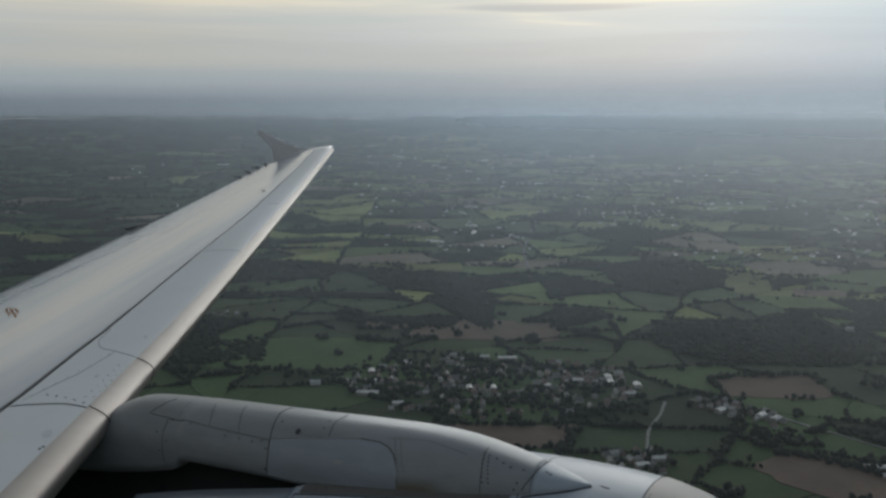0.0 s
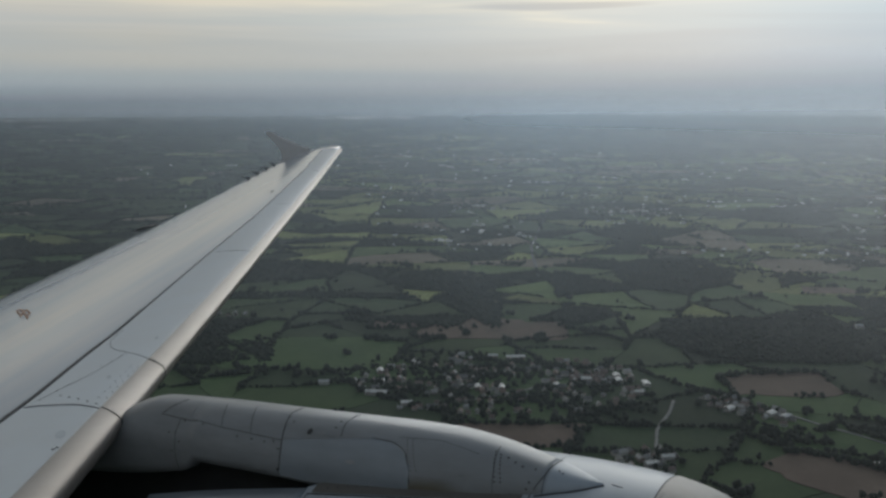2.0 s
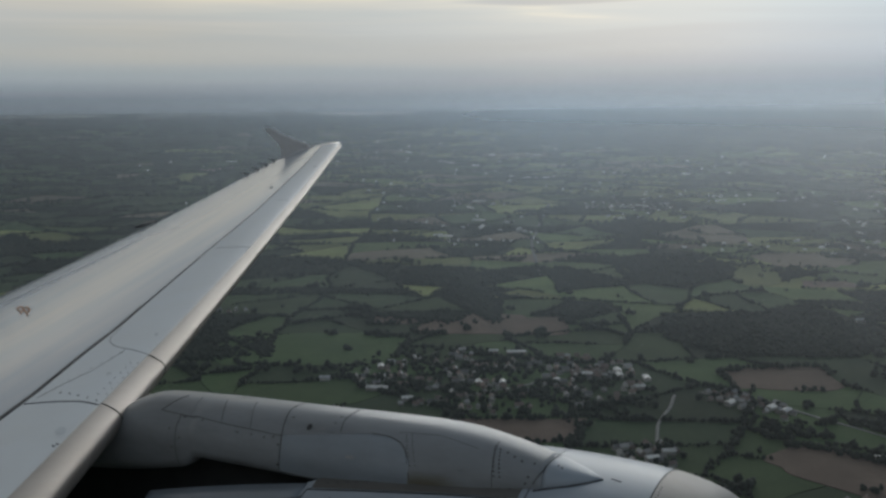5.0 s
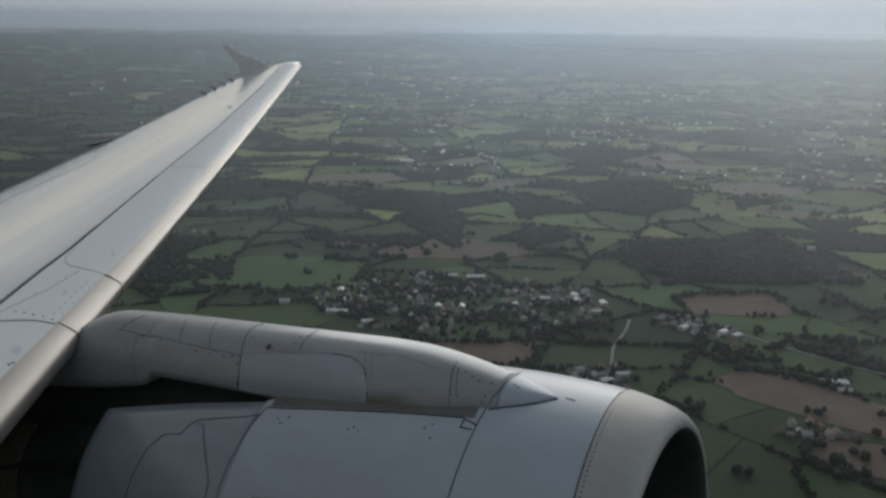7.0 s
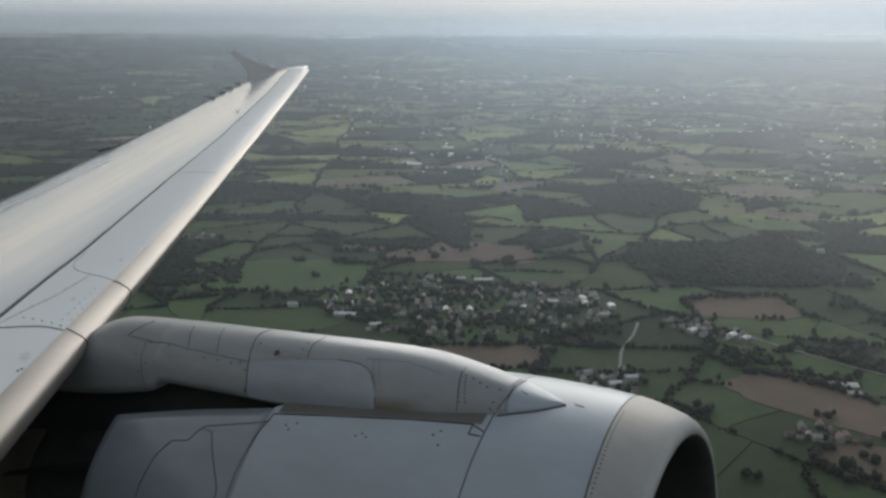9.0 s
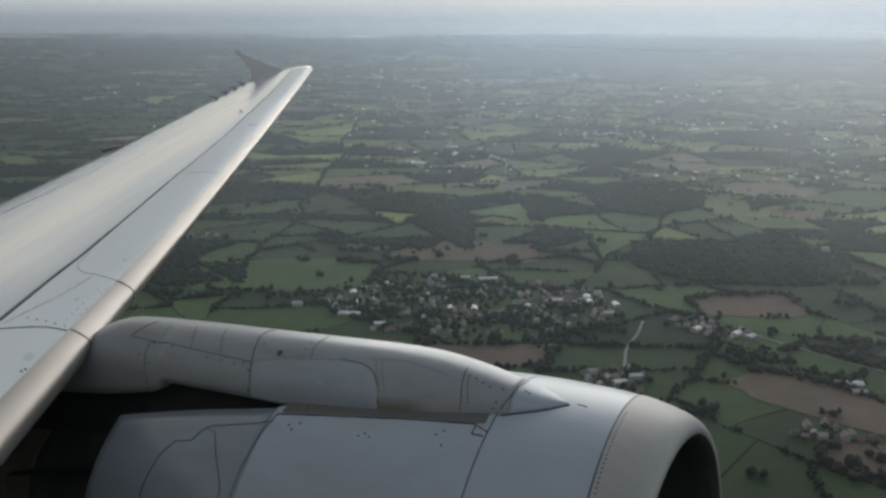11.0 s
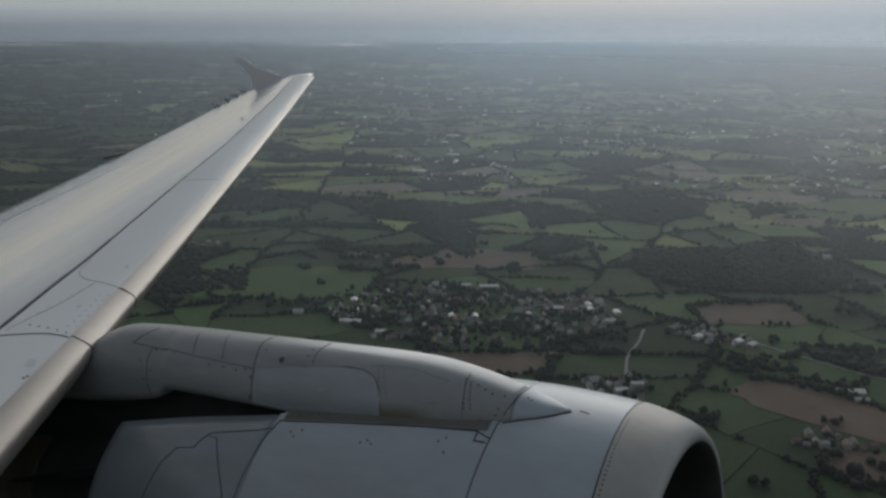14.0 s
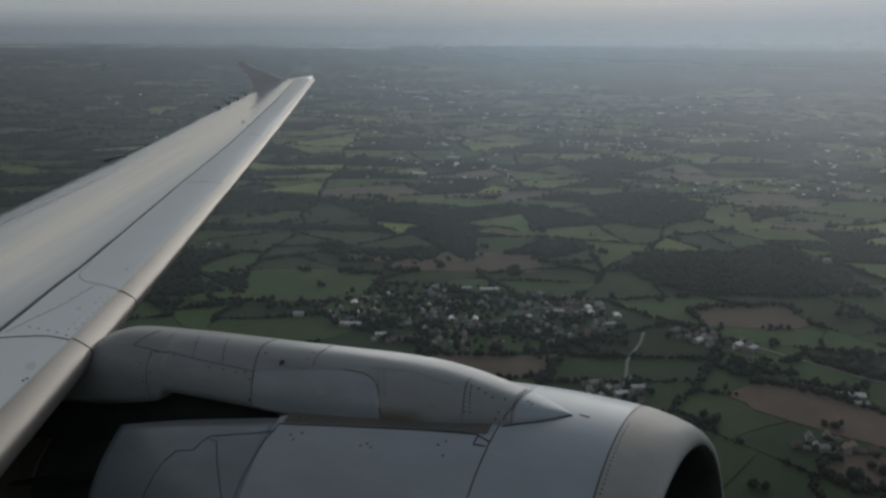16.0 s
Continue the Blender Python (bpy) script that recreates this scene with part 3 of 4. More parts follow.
# inlet shade put into the colour of lining, fan face, spinner and blades
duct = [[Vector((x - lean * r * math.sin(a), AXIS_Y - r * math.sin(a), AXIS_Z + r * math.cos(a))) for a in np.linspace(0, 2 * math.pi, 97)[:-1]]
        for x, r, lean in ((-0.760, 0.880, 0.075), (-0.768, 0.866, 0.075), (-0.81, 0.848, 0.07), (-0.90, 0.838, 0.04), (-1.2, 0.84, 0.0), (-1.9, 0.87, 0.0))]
part("inlet_duct", sheet(duct, True), DARK_METAL, engine, "inlet duct lining darkened for shade")
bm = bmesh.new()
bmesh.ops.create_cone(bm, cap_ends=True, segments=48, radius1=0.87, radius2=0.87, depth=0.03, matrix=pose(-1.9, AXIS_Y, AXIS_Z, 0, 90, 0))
part("fan_disc", tidy(bm, False), DARK, engine, "fan face near black for shade")
bm = bmesh.new()
bmesh.ops.create_cone(bm, cap_ends=True, segments=32, radius1=0.26, radius2=0.01, depth=0.45, matrix=pose(-1.66, AXIS_Y, AXIS_Z, 0, 90, 0))
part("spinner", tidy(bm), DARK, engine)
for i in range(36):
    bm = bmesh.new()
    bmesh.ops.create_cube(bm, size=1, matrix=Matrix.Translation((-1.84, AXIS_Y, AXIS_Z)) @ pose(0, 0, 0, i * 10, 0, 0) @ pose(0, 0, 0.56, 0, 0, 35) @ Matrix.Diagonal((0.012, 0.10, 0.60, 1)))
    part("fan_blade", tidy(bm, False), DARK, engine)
core = [[Vector((x, AXIS_Y - r * math.sin(a), AXIS_Z + r * math.cos(a))) for a in np.linspace(0, 2 * math.pi, 49)[:-1]] for x, r in ((-3.3, 0.62), (-3.9, 0.60), (-4.4, 0.56), (-4.75, 0.50))]
part("core_cowl", capped(core), DARK_METAL, engine, "dark core exhaust cowl")
nozzle = [[Vector((x, AXIS_Y - r * math.sin(a), AXIS_Z + r * math.cos(a))) for a in np.linspace(0, 2 * math.pi, 49)[:-1]] for x, r in ((-4.70, 0.505), (-4.72, 0.515), (-5.1, 0.47), (-5.3, 0.44))]
part("exhaust_nozzle", sheet(nozzle, True, 0.012), SCORCHED, engine, "scorched brown exhaust nozzle")
plug = [[Vector((x, AXIS_Y - r * math.sin(a), AXIS_Z + r * math.cos(a))) for a in np.linspace(0, 2 * math.pi, 33)[:-1]] for x, r in ((-4.7, 0.25), (-5.2, 0.22), (-5.6, 0.12), (-5.75, 0.03))]
part("exhaust_plug", capped(plug), SCORCHED, engine, "scorched brown exhaust plug")

joint("lip_joint", cowl_at, [(-1.040, -60), (-1.040, 110)], 0.0091, SEAL, engine, off_axis, 60, 0.003)
studs(cowl_at, [(-1.018, 4 + 1.5 * i) for i in range(60)], engine, off_axis, 0.006)
joint("cowl_joint", cowl_at, [(-1.587, 15), (-1.587, 110)], 0.0052, SEAL, engine, off_axis, 40, 0.003)
joint("cowl_joint", cowl_at, [(-1.66, 22.5), (-2.77, 28.2)], 0.0072, SEAL, engine, off_axis, 30, 0.003)
joint("cowl_joint", cowl_at, [(-2.77, 28.2), (-2.80, 36.4), (-2.82, 48.7), (-2.83, 110)], 0.0046, SEAL, engine, off_axis, 20, 0.003)
joint("cowl_joint", cowl_at, [(-2.77, 31), (-2.86, 32.5), (-3.15, 36), (-3.19, 38.5), (-3.21, 41.5), (-3.32, 42.4), (-3.385, 47.7), (-3.42, 57), (-3.43, 80)], 0.0036, SEAL, engine, off_axis, 8, 0.003)
joint("cowl_joint", cowl_at, [(-3.15, 37.0), (-3.09, 37.5), (-3.018, 44), (-2.921, 52), (-2.90, 54), (-2.86, 75)], 0.0036, SEAL, engine, off_axis, 8, 0.003)
joint("latch_cover", cowl_at, [(-1.585, 24.5), (-1.66, 22.8), (-1.66, 26), (-1.60, 26)], 0.005, SEAL, engine, off_axis, 6, 0.004)
studs(cowl_at, [(-2.60, 30.5), (-2.2, 31), (-2.17, 32), (-2.23, 32), (-2.63, 33), (-2.66, 31.6), (-1.83, 28), (-1.78, 31), (-1.80, 26.5)], engine, off_axis, 0.007)
joint("scuff", cowl_at, [(-1.25, 6.0), (-1.20, 6.5)], 0.006, PYLON, engine, off_axis, 6, 0.003)
joint("nose_seam", cowl_at, [(-1.57, 18.0), (-1.42, 13.8), (-1.35, 11.0), (-1.285, 7.4)], 0.009, SEAL, engine, off_axis, 8, 0.004)
# rectangular cowl door low on the side
joint("cowl_hatch", cowl_at, [(-2.28, 58), (-2.60, 60)], 0.16, DARK, engine, off_axis, 6, 0.003)

# ---- pylon
PYL_Y = 4.06
CREST = [(-5.6, -1.70), (-4.7, -1.64), (-4.38, -1.53), (-4.25, -1.455), (-4.12, -1.416), (-4.0, -1.404), (-3.8, -1.396), (-3.556, -1.392), (-2.955, -1.384), (-2.4, -1.374), (-2.18, -1.374), (-2.0, -1.384), (-1.85, -1.405), (-1.70, -1.437), (-1.54, -1.479), (-1.40, -1.518), (-1.29, -1.547)]
BASE = [(-5.6, -1.90), (-4.6, -1.86), (-4.2, -1.825), (-3.95, -1.79), (-3.75, -1.752), (-3.68, -1.738), (-3.665, -1.73), (-3.645, -1.682), (-3.60, -1.673), (-3.3, -1.676), (-3.05, -1.680), (-2.76, -1.688), (-2.4, -1.672), (-2.0, -1.65), (-1.8, -1.64), (-1.55, -1.60), (-1.29, -1.56)]
WIDE = [(-5.6, 0.27), (-3.0, 0.27), (-2.3, 0.265), (-1.95, 0.25), (-1.70, 0.215), (-1.55, 0.175), (-1.42, 0.11), (-1.35, 0.06), (-1.29, 0.012)]


def pylon_at(x, v):
    """v runs from the inboard base (-1) over the crest (0) to the outboard base (1)."""
    top, low, half = curve_read(CREST, x), curve_read(BASE, x), curve_read(WIDE, x)
    a = abs(v) * math.pi / 2
    across = math.sin(a) ** 0.82
    down = 1 - math.cos(a) ** 0.85
    return Vector((x, PYL_Y + math.copysign(half * across, v), top + (low - top) * down))


def off_pylon(p):
    return Vector((0, p.y - PYL_Y, p.z + 1.70))


def pylon_skin(x0, x1, steps, lift=0.0):
    rows = []
    for i in range(steps + 1):
        x = x0 + (x1 - x0) * i / steps
        ring = [pylon_at(x, -1 + 2 * j / 32) for j in range(33)]
        rows.append(ring)
    return capped(rows)


pylon = part("pylon", pylon_skin(-5.6, -1.54, 180), PYLON, airliner, "grey riveted pylon fairing with worn paint")
part("pylon_nose", pylon_skin(-1.536, -1.292, 12), COWL, pylon, "blue-grey pointed pylon nose")

# lower pylon between the skin and the engine core, the gap's shade put into its colour
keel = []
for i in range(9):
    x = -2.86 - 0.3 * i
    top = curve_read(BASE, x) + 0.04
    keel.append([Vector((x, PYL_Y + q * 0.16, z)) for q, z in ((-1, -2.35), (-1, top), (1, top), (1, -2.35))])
part("pylon_keel", capped(keel), DARK, pylon, "lower pylon over the engine core, near black for shade")

# base strip between pylon and cowl
def strip_at(x, v):
    r = curve_read(OUTER, x) + 0.003
    inner = max(13.0, crown_gap(x))
    a = radians(inner + (lerp([(-2.8, 27.8), (-1.6, 21.8)], x) - inner) * v)
    return Vector((x, AXIS_Y - r * math.sin(a), AXIS_Z + r * math.cos(a)))


part("hinge_strip", sheet([[strip_at(-1.62 - 1.13 * i / 20, j / 5 + 0.0) for j in range(6)] for i in range(21)]), STRIP, pylon, "brownish grey hinge strip along the cowl")
studs(strip_at, [(-1.68 - 0.055 * i, 0.62) for i in range(19)], pylon, off_axis, 0.007)


def pylon_joint(name, stops, width, mat=SEAL, lift=0.002):
    joint(name, pylon_at, stops, width, mat, pylon, off_pylon, 8, lift)


# stops are (x, place round the section)
pylon_joint("panel_joint", [(-3.07, 0.1), (-3.07, -0.08), (-3.04, -0.33), (-3.02, -0.555), (-3.01, -0.74), (-3.01, -0.985)], 0.0055)
pylon_joint("panel_joint", [(-2.68, 0.05), (-2.68, -0.21), (-2.66, -0.43)], 0.004)
pylon_joint("panel_joint", [(-3.85, -0.05), (-3.90, -0.26), (-3.94, -0.39), (-3.83, -0.425), (-3.46, -0.535), (-3.02, -0.595)], 0.0038)
pylon_joint("panel_joint", [(-3.73, -0.07), (-3.71, -0.315), (-3.71, -0.44)], 0.003, FAINT)
pylon_joint("panel_joint", [(-3.54, -0.065), (-3.49, -0.29), (-3.45, -0.52)], 0.003, SEAL)
pylon_joint("panel_joint", [(-3.34, -0.02), (-3.27, -0.355), (-3.24, -0.54)], 0.003, SEAL)
pylon_joint("panel_joint", [(-3.77, -0.425), (-3.78, -0.625), (-3.76, -0.855), (-3.73, -0.99)], 0.0032)
pylon_joint("panel_joint", [(-3.02, -0.57), (-2.65, -0.45), (-2.47, -0.40)], 0.003, FAINT)
pylon_joint("panel_joint", [(-2.47, -0.40), (-2.35, -0.42), (-2.29, -0.48), (-2.25, -0.56), (-2.23, -0.675), (-2.21, -0.9)], 0.0045)
pylon_joint("panel_joint", [(-1.80, -0.10), (-1.78, -0.515), (-1.77, -0.9)], 0.0035)
pylon_joint("nose_joint", [(-1.525, 0.3), (-1.525, 0.065), (-1.54, -0.48), (-1.575, -0.835)], 0.006)
rows = []
for i in range(17):
    x = -3.005 + 0.79 * i / 16
    high = lerp([(-3.0, -0.575), (-2.65, -0.455), (-2.47, -0.41), (-2.35, -0.43), (-2.28, -0.50), (-2.22, -0.70)], x)
    rows.append([pylon_at(x, high + (-0.985 - high) * j / 8) + Vector((0, -0.003, 0.001)) for j in range(9)])
part("side_panel", sheet(rows), PANEL, pylon, "blue-grey access panel")


def dots(stops, count=1, radius=0.006):
    out = []
    for a, b in zip(stops, stops[1:]):
        out += [(a[0] + (b[0] - a[0]) * i / count, a[1] + (b[1] - a[1]) * i / count) for i in range(count)]
    studs(pylon_at, out, pylon, off_pylon, radius)


studs(pylon_at, [(-3.92, -0.34), (-3.74, -0.46), (-3.59, -0.53), (-3.32, -0.63), (-3.22, -0.635), (-3.13, -0.645), (-3.07, -0.62), (-3.83, -0.625), (-3.79, -0.825), (-3.74, -0.73), (-3.03, -0.71),
                 (-3.0, -0.28), (-2.84, -0.575), (-2.73, -0.525), (-2.72, -0.16), (-2.72, -0.30)], pylon, off_pylon, 0.007)
studs(pylon_at, [(-2.49, -0.435), (-2.36, -0.455), (-3.02, -0.935), (-2.98, -0.92), (-3.74, -0.46)], pylon, off_pylon, 0.010)
dots([(-2.27, -0.365), (-2.20, -0.805)], 9, 0.004)
dots([(-2.24, -0.35), (-2.17, -0.795)], 9, 0.004)
dots([(-2.31, -0.335), (-2.09, -0.285), (-1.86, -0.375)], 12, 0.004)
dots([(-1.80, -0.235), (-1.76, -0.815)], 8)
dots([(-1.77, -0.265), (-1.73, -0.81)], 8)
studs(pylon_at, [(-1.73, -0.285), (-1.69, -0.335), (-1.65, -0.38), (-1.59, -0.355), (-1.60, -0.685), (-1.61, -0.825), (-1.49, -0.2), (-1.47, -0.25)], pylon, off_pylon, 0.007)
for x, v, w, h, mat in ((-2.86, -0.415, 0.016, 0.05, SEAL), (-2.79, -0.41, 0.035, 0.035, FAINT), (-2.56, -0.74, 0.03, 0.022, FAINT), (-3.24, -0.74, 0.03, 0.018, FAINT)):
    bm = bmesh.new()
    ring = [pylon_at(x + w * math.cos(a), v + h * math.sin(a)) + Vector((0, -0.005, 0.003)) for a in np.linspace(0, 2 * math.pi, 13)[:-1]]
    bm.faces.new([bm.verts.new(p) for p in ring])
    part("drain_plate", tidy(bm), mat, pylon)

# ---- fuselage with the cabin window that the camera looks through
FUS_Y, FUS_Z, FUS_R = -1.80, -0.55, 1.98


def hull(x, z):
    return Vector((x, FUS_Y + math.sqrt(max(0.0, FUS_R**2 - (z - FUS_Z) ** 2)), z))


WX0, WX1, WZ0, WZ1 = -0.235, 0.026, -0.17, 0.19
xs = [-17, -12, -7, -5, -3, -1.5, -0.6, WX0, WX1, 0.5, 1.5, 3, 5, 9]
angles = sorted([math.asin((z - FUS_Z) / FUS_R) for z in (WZ0, WZ1)] + [radians(a) for a in range(40, 271, 10)] + [radians(a) for a in range(-80, 11, 10)])
bm = bmesh.new()
grid = [[bm.verts.new((x, FUS_Y + FUS_R * math.cos(a), FUS_Z + FUS_R * math.sin(a))) for a in angles] for x in xs]
for i in range(len(xs) - 1):
    for j in range(len(angles)):
        k = (j + 1) % len(angles)
        mid = (angles[j] + angles[k]) / 2
        if xs[i] == WX0 and k and WZ0 < FUS_Z + FUS_R * math.sin(mid) < WZ1 and math.cos(mid) > 0:
            continue
        bm.faces.new((grid[i][j], grid[i][k], grid[i + 1][k], grid[i + 1][j]))
for row in (grid[0], grid[-1]):
    bm.faces.new(row)
fuselage = part("fuselage", tidy(bm), SKIN, airliner, "pale grey fuselage skin with a cabin window")

# unseen belly fairing, added dark to dim the rear of the engine
bm = bmesh.new()
bmesh.ops.create_uvsphere(bm, u_segments=40, v_segments=20, radius=1, matrix=Matrix.Translation((-5.8, -1.8, -2.25)) @ Matrix.Diagonal((5.0, 2.35, 0.95, 1)))
part("belly_fairing", tidy(bm), BELLY, fuselage, "unseen dark fairing where wing meets fuselage, added to shade the engine")


def frame_loop(grow, inset):
    cx, cz, a, b = (WX0 + WX1) / 2, (WZ0 + WZ1) / 2, (WX1 - WX0) / 2 + grow, (WZ1 - WZ0) / 2 + grow
    out = []
    for i in range(40):
        t = 2 * math.pi * i / 40
        x, z = cx + a * math.copysign(abs(math.cos(t)) ** 0.45, math.cos(t)), cz + b * math.copysign(abs(math.sin(t)) ** 0.45, math.sin(t))
        out.append(hull(x, z) + Vector((0, inset, 0)))
    return out


part("window_frame", sheet([frame_loop(0.03, 0.006), frame_loop(0.0, 0.010), frame_loop(-0.004, -0.01), frame_loop(0.012, -0.04)], True), LINER, fuselage, "pale rounded cabin window surround")

# ---------------------------------------------------------------- the land
rng = np.random.default_rng(7)


def rise(d):
    return 275 * np.clip((np.asarray(d) - 1900) / 3000, 0, 1) ** 1.5


def height(x, y):
    return float(rise(math.hypot(x, y)))


# one sheet to the horizon
radii = [0, 150, 300, 450, 600, 800, 1000, 1250, 1500, 1700] + [1900 + 60 * i for i in range(51)]
verts, faces, SEG = [], [], 180
for r in radii:
    for j in range(SEG):
        a = 2 * math.pi * j / SEG
        verts.append((r * math.cos(a), r * math.sin(a), float(rise(r)) - 0.6))
for i in range(len(radii) - 1):
    for j in range(SEG):
        k = (j + 1) % SEG
        faces.append((i * SEG + j, i * SEG + k, (i + 1) * SEG + k, (i + 1) * SEG + j))
ground = new("ground", fast_mesh("ground", verts, faces, SOIL, True))
tagged(ground, "dark green farmland rising to far hills", "ground", kind="structure")


def warp(x, y):
    """Bends straight boundaries a little, the same for all that touch."""
    v = noise.noise_vector(Vector((x / 170, y / 170, 3.1)))
    w = noise.noise_vector(Vector((x / 45, y / 45, 9.7)))
    return x + 26 * v.x + 5 * w.x, y + 26 * v.y + 5 * w.y


def inside(x, y, spot):
    cx, cy, a, b, turn = spot[:5]
    c, s = math.cos(radians(turn)), math.sin(radians(turn))
    u, v = (x - cx) * c + (y - cy) * s, -(x - cx) * s + (y - cy) * c
    return (u / a) ** 2 + (v / b) ** 2 < 1


# centre, half axes, turn, material
SPOTS = [(-570, 1255, 112, 66, 24, PLOUGH), (-128, 1160, 66, 40, 26, PLOUGH), (-721, 1207, 36, 24, 20, PLOUGH), (-360, 846, 78, 36, 28, PLOUGH),
         (-400, 2197, 66, 46, 20, STUBBLE), (-492, 2075, 80, 34, 15, STUBBLE), (-207, 2026, 95, 70, 20, STUBBLE), (-133, 1803, 52, 30, 20, PLOUGH),
         (-740, 1010, 130, 84, 25, PASTURE), (-20, 880, 92, 44, 160, PLOUGH), (20, 770, 40, 26, 10, PLOUGH), (-60, 980, 60, 34, 15, PASTURE)]
WOODS = [(-800, 1575, 118, 100, 25), (-433, 1830, 118, 170, 15), (-165, 1390, 165, 130, 20), (-330, 2640, 165, 120, 15), (-650, 1420, 60, 24, 30),
         (-1050, 1290, 130, 28, 25), (-870, 1360, 110, 22, 30), (30, 1010, 70, 22, 160), (-960, 2120, 110, 50, 20), (-1500, 1500, 160, 50, 35), (-60, 1640, 110, 40, 15)]
TOWNS = [(-445, 1005, 185, 120, 30, 165), (-345, 1072, 26, 16, 20, 14), (-150, 1046, 62, 20, 160, 26), (-215, 850, 36, 28, 40, 16), (-10, 800, 34, 12, 20, 12),
         (-725, 2550, 160, 60, 15, 46), (-1160, 2440, 110, 50, 20, 24), (-1020, 1130, 60, 20, 30, 10)]
# tracts where sunlight is put into the field colour
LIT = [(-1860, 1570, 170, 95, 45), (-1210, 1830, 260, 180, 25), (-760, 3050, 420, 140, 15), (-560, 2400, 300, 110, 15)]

# parcels: the sector that is seen, cut again and again
sector = [(180, 480)] + [(4880 * math.cos(radians(a)), 4880 * math.sin(radians(a))) for a in range(80, 156, 5)] + [(-1050, 430)]


def area(poly):
    return 0.5 * abs(sum(a[0] * b[1] - b[0] * a[1] for a, b in zip(poly, poly[1:] + poly[:1])))


def cut(poly, p, d):
    """The two sides of a polygon cut by the line through p along d."""
    sides = ([], [])
    for a, b in zip(poly, poly[1:] + poly[:1]):
        fa = (a[0] - p[0]) * d[1] - (a[1] - p[1]) * d[0]
        fb = (b[0] - p[0]) * d[1] - (b[1] - p[1]) * d[0]
        sides[fa < 0].append(a)
        if fa * fb < 0:
            s = fa / (fa - fb)
            q = (a[0] + (b[0] - a[0]) * s, a[1] + (b[1] - a[1]) * s)
            sides[0].append(q)
            sides[1].append(q)
    return [s for s in sides if len(s) > 2]


def parcels(poly):
    done, todo = [], [poly]
    while todo:
        p = todo.pop()
        cx, cy = sum(a[0] for a in p) / len(p), sum(a[1] for a in p) / len(p)
        d = math.hypot(cx, cy)
        want = (12500 if d < 1500 else 17000 if d < 2400 else 18000 if d < 3200 else 13000) * (0.6 + 1.3 * rng.random())
        if area(p) < want:
            done.append(p)
            continue
        # far parcels are drawn out across the slope
        ux, uy, deep = cx / d, cy / d, 1.0 if d < 1900 else 2.0 if d < 2800 else 3.4

        def reach(e):
            dx, dy = e[1][0] - e[0][0], e[1][1] - e[0][1]
            return math.hypot((dx * ux + dy * uy) * deep, dx * uy - dy * ux)

        a, b = max(((q, r) for q in p for r in p), key=reach)
        out, over = (b[0] - a[0]) * ux + (b[1] - a[1]) * uy, (b[0] - a[0]) * -uy + (b[1] - a[1]) * ux
        turn = math.atan2(uy, ux) + math.atan2(over, out * deep) + math.pi / 2 + rng.normal(0, 0.28 if d < 2000 else 0.16)
        s = rng.uniform(0.4, 0.6)
        todo += cut(p, (a[0] + (b[0] - a[0]) * s, a[1] + (b[1] - a[1]) * s), (math.cos(turn), math.sin(turn)))
    return done


def bent(poly, step=22):
    """The outline of a parcel with bent sides."""
    out = []
    for a, b in zip(poly, poly[1:] + poly[:1]):
        count = max(1, int(math.dist(a, b) / step))
        out += [warp(a[0] + (b[0] - a[0]) * i / count, a[1] + (b[1] - a[1]) * i / count) for i in range(count)]
    return out


def field_mesh(outline, lift, gap):
    cx, cy = sum(p[0] for p in outline) / len(outline), sum(p[1] for p in outline) / len(outline)
    bm = bmesh.new()
    ring = []
    for x, y in outline:
        far = max(1.0, math.hypot(x - cx, y - cy))
        k = max(0.0, 1 - gap / far)
        px, py = cx + (x - cx) * k, cy + (y - cy) * k
        ring.append(bm.verts.new((px, py, height(px, py) + lift)))
    mid = bm.verts.new((cx, cy, height(cx, cy) + lift))
    for a, b in zip(ring, ring[1:] + ring[:1]):
        bm.faces.new((a, b, mid))
    low = [bm.verts.new(v.co - Vector((0, 0, 1.2))) for v in ring]
    for i in range(len(ring)):
        j = (i + 1) % len(ring)
        bm.faces.new((ring[i], low[i], low[j], ring[j]))
    bmesh.ops.recalc_face_normals(bm, faces=bm.faces)
    return bm


LABEL = {PASTURE: "green pasture field between hedges", DEEP: "dark green crop field between hedges, partly darkened for cloud shade", GRASS: "bright green grass field between hedges, partly coloured as sunlit", MEADOW: "pale meadow between hedges, sunlight put into its colour", STUBBLE: "tan stubble field between hedges", PLOUGH: "brown ploughed field with bare soil"}
trees = []          # x, y, radius
canopy = []


def field(outline, mat, lift=0.3, gap=3.0):
    cx, cy = sum(p[0] for p in outline) / len(outline), sum(p[1] for p in outline) / len(outline)
    ob = new("field", mesh_of("field", field_mesh(outline, lift, gap), mat))
    tagged(ob, LABEL[mat], "field", "patchwork of fields", "structure")


def hedge(a, b, thick, spacing, bare):
    length = math.dist(a, b)
    for i in range(int(length / spacing)):
        x, y = a[0] + (b[0] - a[0]) * i * spacing / length, a[1] + (b[1] - a[1]) * i * spacing / length
        x, y = warp(x, y)
        if noise.noise(Vector((x / 70, y / 70, 4.4))) < bare:
            continue
        big = 1 + 1.5 * max(0, noise.noise(Vector((x / 44, y / 44, 1.2))))
        trees.append((x + rng.normal(0, 1.8), y + rng.normal(0, 1.8), thick * big * rng.uniform(0.5, 1.5)))


def covered(x, y, lists):
    return any(inside(x, y, s) for group in lists for s in group)


